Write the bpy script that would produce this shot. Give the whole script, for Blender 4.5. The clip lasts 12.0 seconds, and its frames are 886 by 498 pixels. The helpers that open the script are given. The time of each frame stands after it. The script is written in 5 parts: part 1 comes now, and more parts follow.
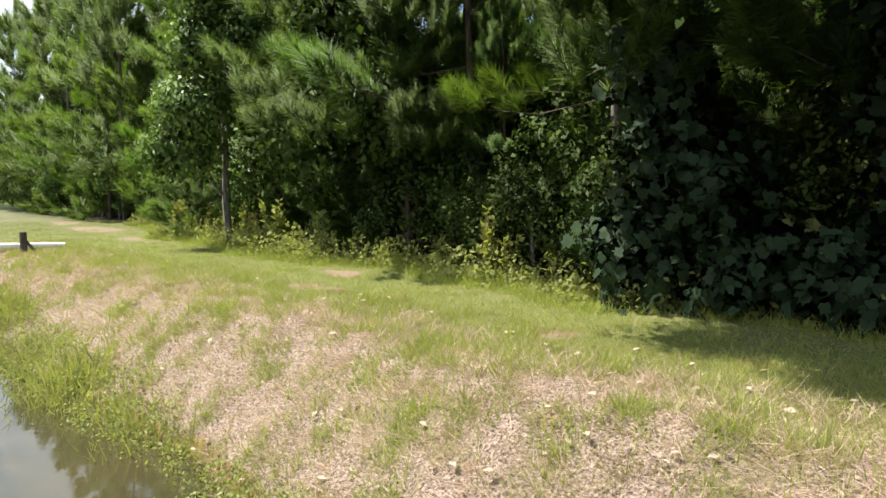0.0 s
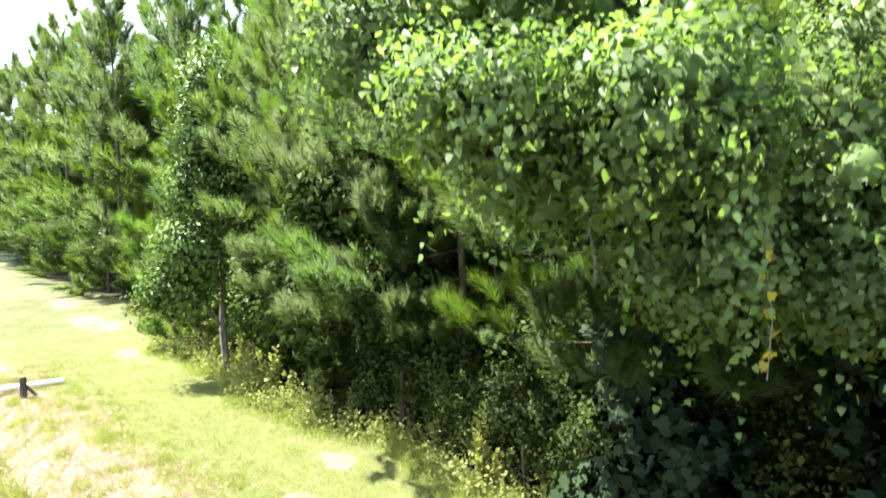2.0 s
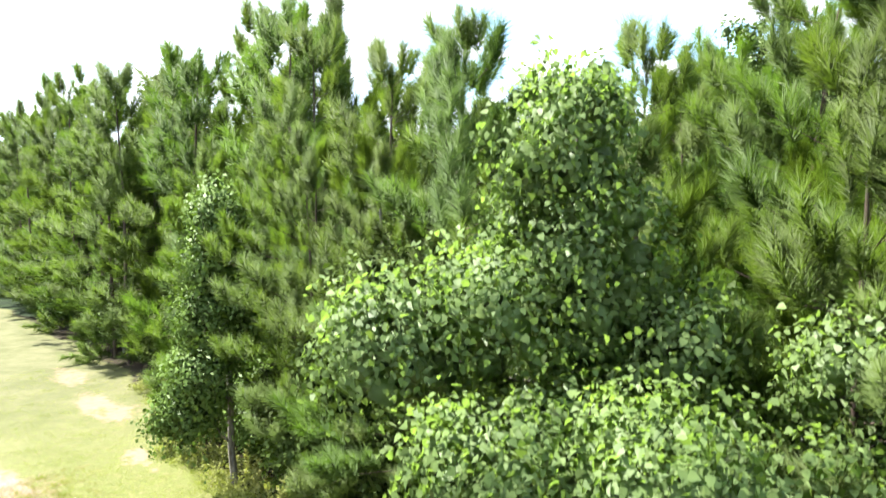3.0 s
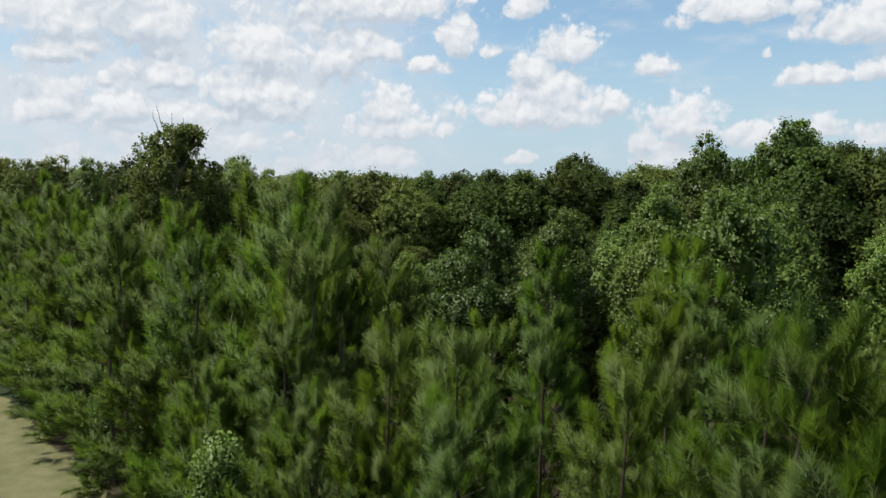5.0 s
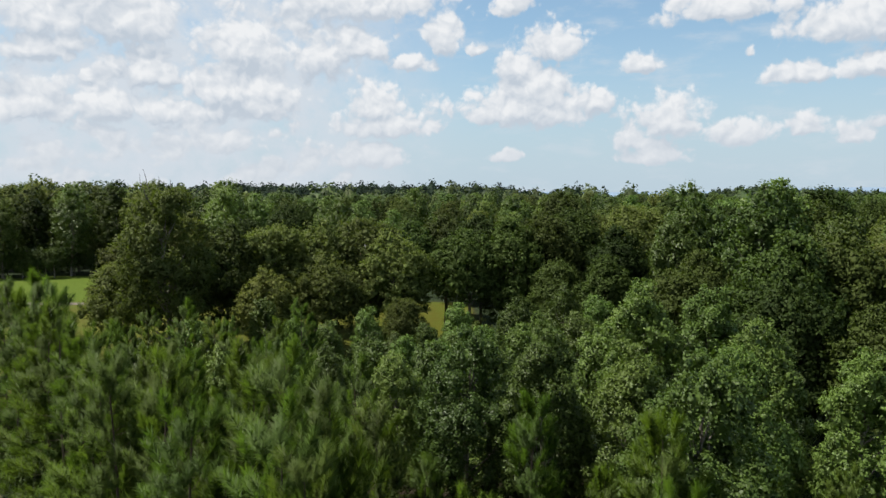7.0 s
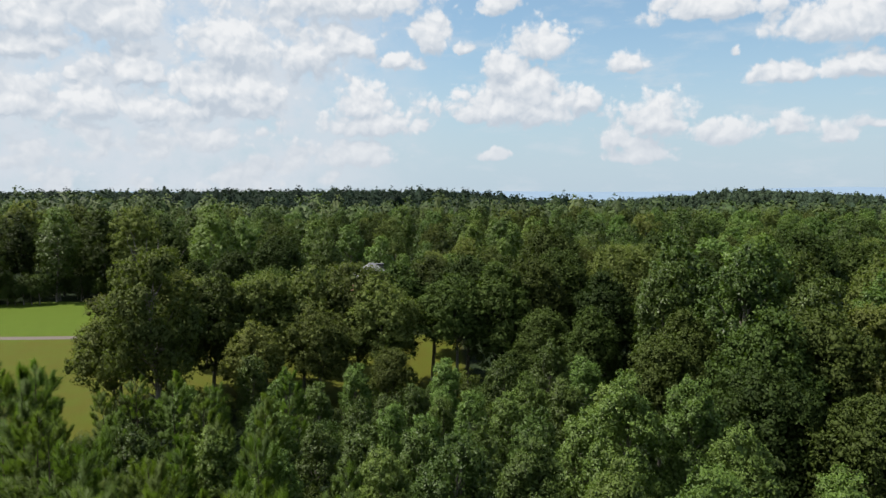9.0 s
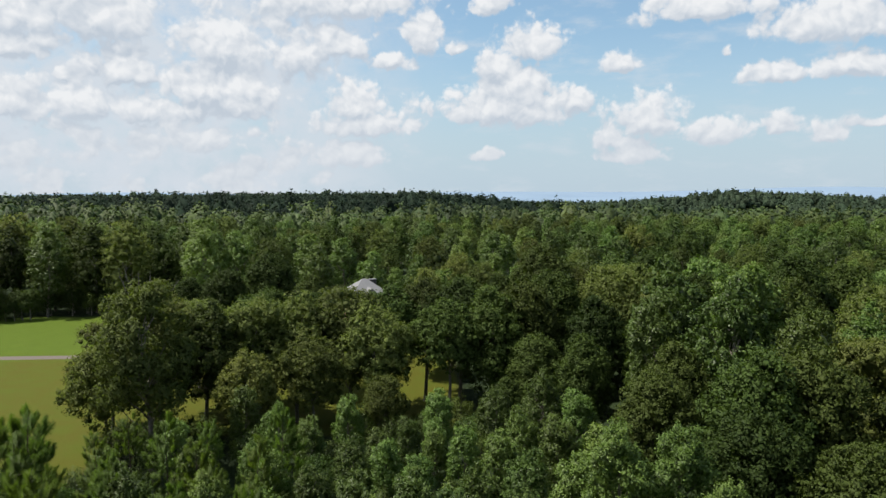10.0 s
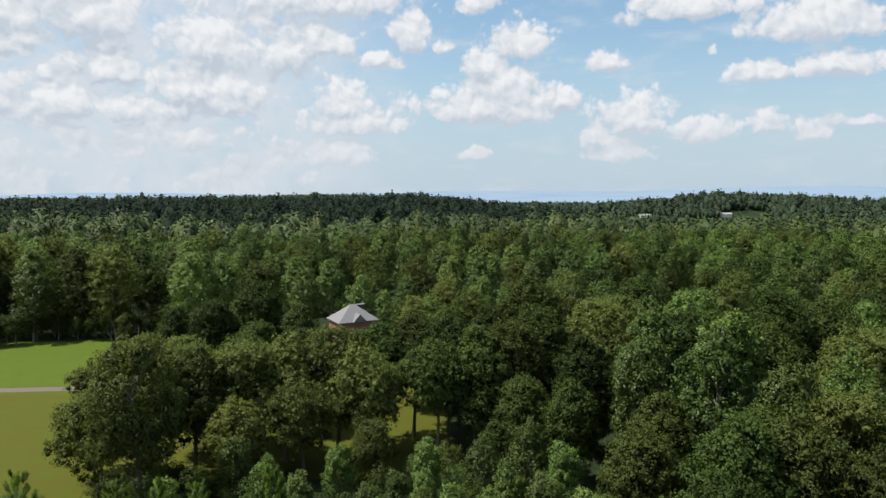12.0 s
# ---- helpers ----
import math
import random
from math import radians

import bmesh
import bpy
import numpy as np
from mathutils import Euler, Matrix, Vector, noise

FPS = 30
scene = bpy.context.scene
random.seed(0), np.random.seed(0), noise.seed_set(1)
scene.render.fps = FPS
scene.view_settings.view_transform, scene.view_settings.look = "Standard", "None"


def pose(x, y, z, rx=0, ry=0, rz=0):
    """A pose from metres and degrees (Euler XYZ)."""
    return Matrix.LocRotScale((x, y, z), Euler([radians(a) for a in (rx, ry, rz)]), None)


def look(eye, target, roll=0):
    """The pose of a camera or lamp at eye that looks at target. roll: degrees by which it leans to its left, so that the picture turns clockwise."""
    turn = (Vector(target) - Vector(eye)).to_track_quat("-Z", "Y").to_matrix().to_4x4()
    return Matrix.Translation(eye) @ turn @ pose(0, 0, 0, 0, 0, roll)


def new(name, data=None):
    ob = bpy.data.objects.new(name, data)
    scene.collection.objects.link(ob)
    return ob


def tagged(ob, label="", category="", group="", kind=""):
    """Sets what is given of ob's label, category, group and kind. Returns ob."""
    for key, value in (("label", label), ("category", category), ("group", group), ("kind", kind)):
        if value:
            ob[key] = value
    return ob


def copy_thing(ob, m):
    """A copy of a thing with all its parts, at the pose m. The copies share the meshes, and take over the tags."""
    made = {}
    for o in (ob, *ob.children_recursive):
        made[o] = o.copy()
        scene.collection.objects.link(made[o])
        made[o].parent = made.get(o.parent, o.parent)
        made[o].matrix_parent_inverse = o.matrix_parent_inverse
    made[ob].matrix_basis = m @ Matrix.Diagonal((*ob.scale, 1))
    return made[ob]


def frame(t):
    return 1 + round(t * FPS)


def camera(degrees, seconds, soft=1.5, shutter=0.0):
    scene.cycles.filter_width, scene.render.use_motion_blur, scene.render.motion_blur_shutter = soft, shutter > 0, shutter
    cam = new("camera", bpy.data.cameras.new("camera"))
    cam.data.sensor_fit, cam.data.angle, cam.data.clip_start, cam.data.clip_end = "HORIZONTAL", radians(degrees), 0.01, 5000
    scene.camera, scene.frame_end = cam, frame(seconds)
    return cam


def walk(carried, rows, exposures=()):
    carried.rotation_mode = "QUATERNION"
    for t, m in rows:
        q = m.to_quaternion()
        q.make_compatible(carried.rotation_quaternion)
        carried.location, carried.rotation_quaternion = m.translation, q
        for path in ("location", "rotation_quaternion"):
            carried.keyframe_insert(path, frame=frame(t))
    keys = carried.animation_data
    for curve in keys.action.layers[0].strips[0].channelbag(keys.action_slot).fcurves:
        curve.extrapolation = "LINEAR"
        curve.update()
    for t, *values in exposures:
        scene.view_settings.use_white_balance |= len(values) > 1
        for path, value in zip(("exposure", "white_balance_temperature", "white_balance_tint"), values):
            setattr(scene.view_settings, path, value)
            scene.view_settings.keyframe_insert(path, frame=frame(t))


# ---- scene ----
# ---------- camera ----------
LENS = 64.7
cam = camera(LENS, 12.0, soft=1.5, shutter=0.2)
ROWS = [
    (0.0, 0.00, 0.00, 1.50, -4.9, 0.0, 0.0),
    (0.5, 0.03, 0.02, 1.51, -4.9, 0.1, 0.0),
    (1.0, 0.06, 0.05, 1.82, -5.0, 0.3, 0.0),
    (1.5, 0.08, 0.06, 2.69, -4.9, 0.3, -0.1),
    (2.0, 0.09, 0.04, 3.92, -4.7, 0.3, -0.1),
    (2.5, 0.06, -0.03, 5.11, -4.6, 0.3, -0.1),
    (3.0, 0.04, -0.09, 6.22, -4.5, 0.3, -0.1),
    (3.5, 0.05, -0.16, 7.48, -4.4, 0.3, -0.1),
    (5.5, 0.00, -0.40, 12.42, -4.9, 0.0, -1.1),
    (6.0, 0.01, -0.43, 13.65, -4.9, 0.1, -1.5),
    (6.5, 0.02, -0.48, 14.90, -4.9, 0.1, -1.7),
    (7.0, 0.02, -0.51, 16.20, -5.0, 0.2, -1.8),
    (9.0, 0.06, -0.50, 20.97, -5.1, 0.2, -2.8),
    (9.5, 0.09, -0.46, 22.30, -5.1, 0.3, -3.1),
    (10.0, 0.11, -0.45, 23.49, -5.1, 0.3, -3.4),
    (10.5, 0.12, -0.42, 24.64, -5.1, 0.3, -3.8),
    (11.0, 0.15, -0.45, 25.95, -5.2, 0.3, -4.1),
    (11.5, 0.15, -0.48, 27.15, -5.2, 0.4, -4.4),
    (12.0, 0.15, -0.55, 27.80, -5.2, 0.4, -4.4),
]
walk(cam, [(t, pose(x, y, z, 90 + p, r, w)) for t, x, y, z, p, r, w in ROWS],
     exposures=[(0.0, 1.68, 6450, 10), (0.5, 1.84, 6400, 10), (1.0, 1.94, 6350, 10), (1.5, 2.2, 6200, 10), (2.0, 2.76, 6100, 10), (2.6, 2.80, 6100, 10), (3.0, 2.55, 6250, 10), (3.5, 1.64, 6450, 10),
                (3.9, 1.2, 6500, 10), (5.3, 0.71, 6500, 10), (12.0, 0.71, 6500, 10)])

# ---------- sun and sky ----------
SUN_EL, SUN_AZ = 61.0, -79.0      # degrees; azimuth from +y towards +x
sun = new("sun", bpy.data.lights.new("sun", "SUN"))
sun.data.energy, sun.data.angle, sun.data.color = 4.2, radians(0.53), (1.0, 0.95, 0.86)
_d = Vector((math.sin(radians(SUN_AZ)) * math.cos(radians(SUN_EL)), math.cos(radians(SUN_AZ)) * math.cos(radians(SUN_EL)), math.sin(radians(SUN_EL))))
sun.matrix_world = look(_d * 200, (0, 0, 0))


class Nodes:
    """A small writer of node trees: each call makes a node and returns its first output."""

    def __init__(self, tree):
        self.t = tree

    def put(self, kind, ins=(), **props):
        n = self.t.nodes.new(kind)
        for k, v in props.items():
            if k == "operation":
                n.operation = v
            elif k == "blend_type":
                n.blend_type = v
            elif k == "data_type":
                n.data_type = v
        for k, v in (ins.items() if isinstance(ins, dict) else enumerate(ins)):
            if v is None:
                continue
            if isinstance(v, bpy.types.NodeSocket):
                self.t.links.new(v, n.inputs[k])
            else:
                n.inputs[k].default_value = v
        return n

    def math(self, op, *a):
        return self.put("ShaderNodeMath", a, operation=op).outputs[0]

    def mix(self, f, a, b, blend="MIX"):
        n = self.t.nodes.new("ShaderNodeMix")
        n.data_type, n.blend_type = "RGBA", blend
        for k, v in ((0, f), (6, a), (7, b)):
            if isinstance(v, bpy.types.NodeSocket):
                self.t.links.new(v, n.inputs[k])
            else:
                n.inputs[k].default_value = v if k == 0 else (*v, 1)
        return n.outputs[2]

    def step(self, v, lo, hi, a=0.0, b=1.0):
        n = self.t.nodes.new("ShaderNodeMapRange")
        n.interpolation_type = "SMOOTHSTEP"
        self.t.links.new(v, n.inputs[0])
        for i, x in enumerate((lo, hi, a, b)):
            n.inputs[1 + i].default_value = x
        return n.outputs[0]

    def noise(self, vec, scale, detail=4.0, rough=0.55):
        n = self.t.nodes.new("ShaderNodeTexNoise")
        if vec is not None:
            self.t.links.new(vec, n.inputs["Vector"])
        n.inputs["Scale"].default_value, n.inputs["Detail"].default_value, n.inputs["Roughness"].default_value = scale, detail, rough
        return n


world = bpy.data.worlds.new("world")
scene.world = world
world.use_nodes = True
world.node_tree.nodes.clear()
W = Nodes(world.node_tree)
sky = world.node_tree.nodes.new("ShaderNodeTexSky")
sky.sky_type, sky.sun_disc = "NISHITA", False
sky.sun_elevation, sky.sun_rotation = radians(SUN_EL), radians(SUN_AZ)
sky.air_density, sky.dust_density, sky.ozone_density = 1.0, 0.6, 2.0
way = world.node_tree.nodes.new("ShaderNodeTexCoord").outputs["Generated"]
axes = W.put("ShaderNodeSeparateXYZ", (way,)).outputs
az = W.math("MULTIPLY", W.math("ARCTAN2", axes[0], axes[1]), 57.2958)
el = W.math("MULTIPLY", W.math("ARCSINE", axes[2]), 57.2958)
spread = W.put("ShaderNodeCombineXYZ", (az, el)).outputs[0]
ripple = W.noise(spread, 0.5, 3.0, 0.5)
warp = W.put("ShaderNodeSeparateXYZ", (ripple.outputs["Color"],)).outputs
azw = W.math("MULTIPLY_ADD", W.math("SUBTRACT", warp[0], 0.5), 1.6, az)
elw = W.math("MULTIPLY_ADD", W.math("SUBTRACT", warp[1], 0.5), 1.0, el)


def cloud(a, e, w, h):
    """A heap cloud about the bearing a and height e, in degrees: w half its width, h its height above a flat base. Gives its body and the same body sunk by a part of its height."""
    if a < -2:
        w, h = 1.3 * w, 1.3 * h
    dx = W.math("DIVIDE", W.math("SUBTRACT", azw, a), w)
    dx = W.math("MULTIPLY", dx, dx)
    both = []
    for sink in (0.0, 0.38):
        up = W.math("SUBTRACT", elw, e - sink * h)
        dy = W.math("MAXIMUM", W.math("DIVIDE", up, h), W.math("DIVIDE", up, -0.46 * h))
        both.append(W.math("SUBTRACT", 1.0, W.math("SQRT", W.math("MULTIPLY_ADD", dy, dy, dx))))
    return both


heaps = [
    cloud(-27.6, 11.7, 3.9, 2.4), cloud(-22.2, 12.0, 4.4, 3.1), cloud(-27.7, 9.5, 2.7, 1.6), cloud(-25.8, 10.0, 1.4, 1.1), cloud(-20.9, 8.5, 1.8, 2.4),
    cloud(-19.5, 8.0, 1.6, 0.7), cloud(-24.5, 8.0, 0.7, 0.6), cloud(-27.9, 5.8, 3.1, 2.5), cloud(-23.5, 5.8, 3.3, 1.9), cloud(-19.3, 5.7, 3.5, 1.7),
    cloud(-13.7, 10.5, 3.8, 3.1), cloud(-13.9, 7.4, 5.1, 3.4), cloud(-8.0, 9.9, 2.8, 2.2), cloud(-4.9, 10.9, 3.2, 1.7), cloud(-5.2, 14.0, 7.2, 2.2),
    cloud(-0.8, 9.7, 2.6, 1.3), cloud(1.9, 11.4, 2.1, 2.8), cloud(4.7, 10.9, 1.5, 0.9), cloud(7.3, 13.9, 2.4, 1.9), cloud(10.8, 10.8, 3.1, 3.1),
    cloud(7.6, 9.5, 2.2, 2.8), cloud(8.4, 6.0, 9.1, 3.2), cloud(9.2, 7.6, 4.1, 3.5), cloud(14.0, 6.5, 1.8, 2.1), cloud(17.4, 9.3, 2.3, 1.6),
    cloud(-3.3, 6.2, 2.4, 2.4), cloud(-2.8, 4.8, 4.4, 1.8), cloud(19.7, 4.8, 3.4, 3.2), cloud(16.9, 3.5, 2.2, 2.1), cloud(24.5, 3.8, 3.0, 2.2),
    cloud(29.2, 4.2, 1.7, 1.6), cloud(32.0, 3.5, 2.1, 1.5), cloud(28.8, 7.9, 3.8, 1.6), cloud(25.1, 9.8, 0.7, 0.9), cloud(23.5, 12.9, 6.3, 2.5),
    cloud(31.8, 11.1, 6.2, 3.5), cloud(33.6, 8.0, 4.1, 1.8), cloud(-15.3, 3.3, 2.5, 1.3), cloud(-3.9, 2.3, 3.6, 1.5), cloud(34.8, 4.3, 3.0, 0.7),
    cloud(18.5, 2.3, 3.9, 1.5), cloud(6.7, 2.3, 1.9, 1.0),
]
field, sunk = heaps[0]
for h, k in heaps[1:]:
    field, sunk = W.math("SMOOTH_MAX", field, h, 0.22), W.math("SMOOTH_MAX", sunk, k, 0.22)
rest = W.noise(way, 4.5, 7.0, 0.55).outputs[0]
outside = W.math("MAXIMUM", W.step(W.math("ABSOLUTE", az), 33.0, 45.0), W.step(el, 17.0, 26.0))
rest = W.math("SUBTRACT", W.math("MULTIPLY", W.math("SUBTRACT", rest, 0.5), 3.0), W.math("MULTIPLY", W.math("SUBTRACT", 1.0, outside), 2.0))
field = W.math("MAXIMUM", field, rest)


def billows(vec, scale):
    """Rounded heads of cloud, near 1 at the middle of each."""
    n = W.put("ShaderNodeTexVoronoi", {"Vector": vec, "Scale": scale, "Detail": 2.0, "Roughness": 0.55})
    return W.math("SUBTRACT", 1.0, n.outputs["Distance"])


bent_way = W.put("ShaderNodeCombineXYZ", (W.math("MULTIPLY_ADD", W.math("SUBTRACT", warp[2], 0.5), 1.2, azw), elw)).outputs[0]
head = billows(bent_way, 0.62)
toward = W.put("ShaderNodeVectorMath", (bent_way, (-0.30, 0.45, 0.0)), operation="ADD").outputs[0]
ahead = billows(toward, 0.62)
fray = W.noise(spread, 1.7, 5.0, 0.6).outputs[0]
bank = W.noise(W.put("ShaderNodeMapping", {"Vector": spread, "Scale": (0.7, 1.0, 1.0)}).outputs[0], 0.26, 3.0, 0.5).outputs[0]
deck = W.math("SUBTRACT", W.math("MULTIPLY", W.math("SUBTRACT", bank, 0.47), 4.0), W.step(az, -10.0, 3.0, 0.0, 1.6))
field = W.math("SMOOTH_MAX", field, deck, 0.2)
thick = W.math("ADD", field, W.math("MULTIPLY", W.math("SUBTRACT", head, 0.45), 0.55))
thick = W.math("ADD", thick, W.math("MULTIPLY", W.math("SUBTRACT", fray, 0.5), 0.45))
cover = W.step(thick, -0.14, 0.22)
rise = W.math("SUBTRACT", field, W.math("SMOOTH_MAX", sunk, deck, 0.2))
lit = W.math("MULTIPLY_ADD", rise, 1.1, 0.42)
lit = W.math("MULTIPLY_ADD", W.math("SUBTRACT", head, ahead), 0.75, lit)
lit = W.math("MULTIPLY_ADD", W.math("SUBTRACT", fray, 0.5), 0.35, lit)
lit = W.put("ShaderNodeClamp", (lit, 0.0, 1.0)).outputs[0]
blue = W.mix(1.0, sky.outputs[0], (0.165, 0.215, 0.22), "MULTIPLY")
hazy = W.mix(W.step(el, 0.0, 14.0, 0.92, 0.30), blue, (0.83, 1.02, 1.18))
veil = W.math("MULTIPLY", W.step(az, 6.0, -12.0), W.step(W.noise(spread, 0.22, 5.0, 0.6).outputs[0], 0.30, 0.60, 0.25, 1.0))
hazy = W.mix(veil, hazy, (1.05, 1.15, 1.26))
wisps = W.step(W.noise(W.put("ShaderNodeMapping", {"Vector": spread, "Scale": (0.35, 1.0, 1.0)}).outputs[0], 0.5, 5.0, 0.6).outputs[0], 0.48, 0.75, 0.0, 0.5)
hazy = W.mix(wisps, hazy, (1.04, 1.14, 1.24))
body = W.mix(lit, (0.86, 0.97, 1.10), (1.38, 1.41, 1.44))
body = W.mix(W.step(el, 1.0, 7.0, 0.6, 0.0), body, (1.06, 1.14, 1.23))
final = W.mix(cover, hazy, body)
back = W.put("ShaderNodeBackground", (final, 0.38))
world.node_tree.links.new(back.outputs[0], W.put("ShaderNodeOutputWorld").inputs[0])


# ---------- materials ----------
def material(name):
    m = bpy.data.materials.new(name)
    m.use_nodes = True
    m.node_tree.nodes.clear()
    return m, Nodes(m.node_tree)


def finish(m, N, shader):
    m.node_tree.links.new(shader, N.put("ShaderNodeOutputMaterial").inputs[0])
    return m


def principled(N, colour, rough=0.6, normal=None, metal=0.0, spec=0.4):
    ins = {"Base Color": colour if isinstance(colour, bpy.types.NodeSocket) else (*colour, 1), "Roughness": rough, "Metallic": metal, "Specular IOR Level": spec}
    if normal is not None:
        ins["Normal"] = normal
    return N.put("ShaderNodeBsdfPrincipled", ins).outputs[0]


def bump(N, height, strength, distance):
    return N.put("ShaderNodeBump", {"Height": height, "Strength": strength, "Distance": distance}).outputs[0]


def leaf_material(name, dark, light, glow, rough=0.45, seep=0.35, spec=0.35, tint="", even=False, island=0.35, least=0.48, most=0.95):
    """Leaves: each leaf and each tree its own green, with light coming through."""
    m, N = material(name)
    geo = m.node_tree.nodes.new("ShaderNodeNewGeometry")
    if tint:
        one = m.node_tree.nodes.new("ShaderNodeAttribute")
        one.attribute_name = tint
        per_tree = one.outputs["Fac"]
    else:
        per_tree = m.node_tree.nodes.new("ShaderNodeObjectInfo").outputs["Random"]
    patch = N.noise(geo.outputs["Position"], 0.45, 3.0).outputs[0]
    clump = N.noise(geo.outputs["Position"], 3.0, 3.0, 0.65).outputs[0]
    f = N.math("ADD", N.math("MULTIPLY", geo.outputs["Random Per Island"], island), N.math("MULTIPLY", N.step(clump, 0.3, 0.7), 0.75 - island))
    f = N.math("ADD", f, N.math("MULTIPLY", patch, 0.25))
    c = N.mix(f, dark, light)
    c = N.mix(N.math("MULTIPLY", N.step(per_tree, 0.1, 0.9), 0.5), c, glow)
    shade = N.put("ShaderNodeHueSaturation", {"Value": N.step(N.math("FRACT", N.math("MULTIPLY", per_tree, 7.31)), 0.0, 1.0, least, most),
                                                   "Hue": N.step(N.math("FRACT", N.math("MULTIPLY", per_tree, 13.7)), 0.0, 1.0, 0.494, 0.516), "Color": c})
    if not even:
        c = shade.outputs[0]
    c = N.mix(1.0, c, (1.02, 1.0, 1.03), "MULTIPLY")
    face = principled(N, c, rough, spec=spec)
    bright = N.mix(1.0, c, (1.15, 1.3, 0.55), "MULTIPLY")
    back = N.put("ShaderNodeBsdfTranslucent", {"Color": bright}).outputs[0]
    return finish(m, N, N.put("ShaderNodeMixShader", (seep, face, back)).outputs[0])


def bark_material(name, dark, light, scale=18.0):
    m, N = material(name)
    at = m.node_tree.nodes.new("ShaderNodeTexCoord").outputs["Object"]
    flat = N.put("ShaderNodeMapping", {"Vector": at, "Scale": (1, 1, 0.22)}).outputs[0]
    plates = N.noise(flat, scale, 5.0, 0.65).outputs[0]
    moss = N.noise(at, 1.3, 3.0).outputs[0]
    c = N.mix(N.step(plates, 0.3, 0.7), dark, light)
    c = N.mix(N.step(moss, 0.5, 0.75, 0.0, 0.5), c, (0.10, 0.11, 0.07))
    return finish(m, N, principled(N, c, 0.9, bump(N, plates, 0.8, 0.02), spec=0.2))


PINE_BARK = bark_material("pine_bark", (0.030, 0.022, 0.017), (0.10, 0.072, 0.055))
GREY_BARK = bark_material("grey_bark", (0.07, 0.06, 0.05), (0.22, 0.20, 0.17))
NEEDLES = leaf_material('pine_needles', (0.046, 0.078, 0.015), (0.120, 0.174, 0.033), (0.110, 0.164, 0.034), 0.5, 0.5, 0.15, island=0.06, least=0.72, most=1.0)
OAK = leaf_material('oak_leaves', (0.028, 0.050, 0.0125), (0.084, 0.120, 0.026), (0.092, 0.119, 0.027), 0.6, 0.28, 0.10)
GUM = leaf_material('gum_leaves', (0.056, 0.104, 0.022), (0.164, 0.244, 0.048), (0.150, 0.212, 0.047), 0.46, 0.28, 0.22)
OLIVE = leaf_material('olive_leaves', (0.070, 0.092, 0.027), (0.172, 0.208, 0.054), (0.182, 0.206, 0.058), 0.6, 0.38, 0.10)
VINE = leaf_material('vine_leaves', (0.072, 0.120, 0.038), (0.235, 0.325, 0.105), (0.200, 0.280, 0.090), 0.48, 0.55, 0.3, even=True)
# a darker copy of the vine leaves: the overhang's shade put into the colour
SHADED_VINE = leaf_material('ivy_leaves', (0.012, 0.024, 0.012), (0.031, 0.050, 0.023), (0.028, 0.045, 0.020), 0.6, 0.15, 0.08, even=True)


# ---------- mesh tools ----------
def mesh_object(name, verts, faces, mat, parent=None, smooth=False, label="", normals=None):
    """One mesh object from arrays of places and of equal-sided faces."""
    verts, faces = np.asarray(verts, np.float32).reshape(-1, 3), np.asarray(faces, np.int32)
    me = bpy.data.meshes.new(name)
    n, k = faces.shape
    me.vertices.add(len(verts))
    me.vertices.foreach_set("co", verts.ravel())
    me.loops.add(n * k)
    me.loops.foreach_set("vertex_index", faces.ravel())
    me.polygons.add(n)
    me.polygons.foreach_set("loop_start", np.arange(0, n * k, k, dtype=np.int32))
    me.polygons.foreach_set("loop_total", np.full(n, k, np.int32))
    if smooth:
        me.polygons.foreach_set("use_smooth", np.ones(n, bool))
    me.update(calc_edges=True)
    if normals is None:
        me.validate()
    else:
        me.polygons.foreach_set("use_smooth", np.ones(n, bool))
        me.normals_split_custom_set_from_vertices(np.asarray(normals, np.float32).reshape(-1, 3))
    me.materials.append(mat)
    ob = new(name, me)
    if parent is not None:
        ob.parent = parent
    if label:
        ob["label"] = label
    return ob


def part(name, bm, mat, parent, label=""):
    """One mesh object from a bmesh, under a thing or a part."""
    me = bpy.data.meshes.new(name)
    bm.to_mesh(me)
    bm.free()
    me.materials.append(mat)
    ob = new(name, me)
    ob.parent = parent
    if label:
        ob["label"] = label
    return ob


class Heap:
    """Gathers places and faces of many small pieces for one mesh."""

    def __init__(self):
        self.v, self.f, self.w, self.n = [], [], [], 0

    def add(self, v, f, w=None):
        if w is not None:
            self.w.append(w)
        v = np.asarray(v, np.float32).reshape(-1, 3)
        self.v.append(v)
        self.f.append(np.asarray(f, np.int32) + self.n)
        self.n += len(v)

    def object(self, name, mat, parent=None, smooth=False, label=""):
        return mesh_object(name, np.concatenate(self.v), np.concatenate(self.f), mat, parent, smooth, label, np.concatenate(self.w) if self.w else None)


def unit(v):
    v = np.asarray(v, float)
    return v / np.maximum(np.linalg.norm(v, axis=-1, keepdims=True), 1e-9)


def frames_for(ways, rng):
    """For each way a right-handed set of axes with that way as y, turned by chance about it."""
    y = unit(ways)
    a = unit(rng.normal(size=y.shape))
    x = unit(np.cross(y, a))
    return x, y, np.cross(x, y)


def strew(template, faces, places, ways, sizes, rng):
    """Copies of a small shape (along its y) at the places, pointed along the ways."""
    x, y, z = frames_for(ways, rng)
    s = np.asarray(sizes).reshape(-1, 1, 1)
    v = places[:, None, :] + s * (template[None, :, 0:1] * x[:, None] + template[None, :, 1:2] * y[:, None] + template[None, :, 2:3] * z[:, None])
    f = faces[None] + (np.arange(len(places)) * len(template))[:, None, None]
    return v.reshape(-1, 3), f.reshape(-1, faces.shape[1])


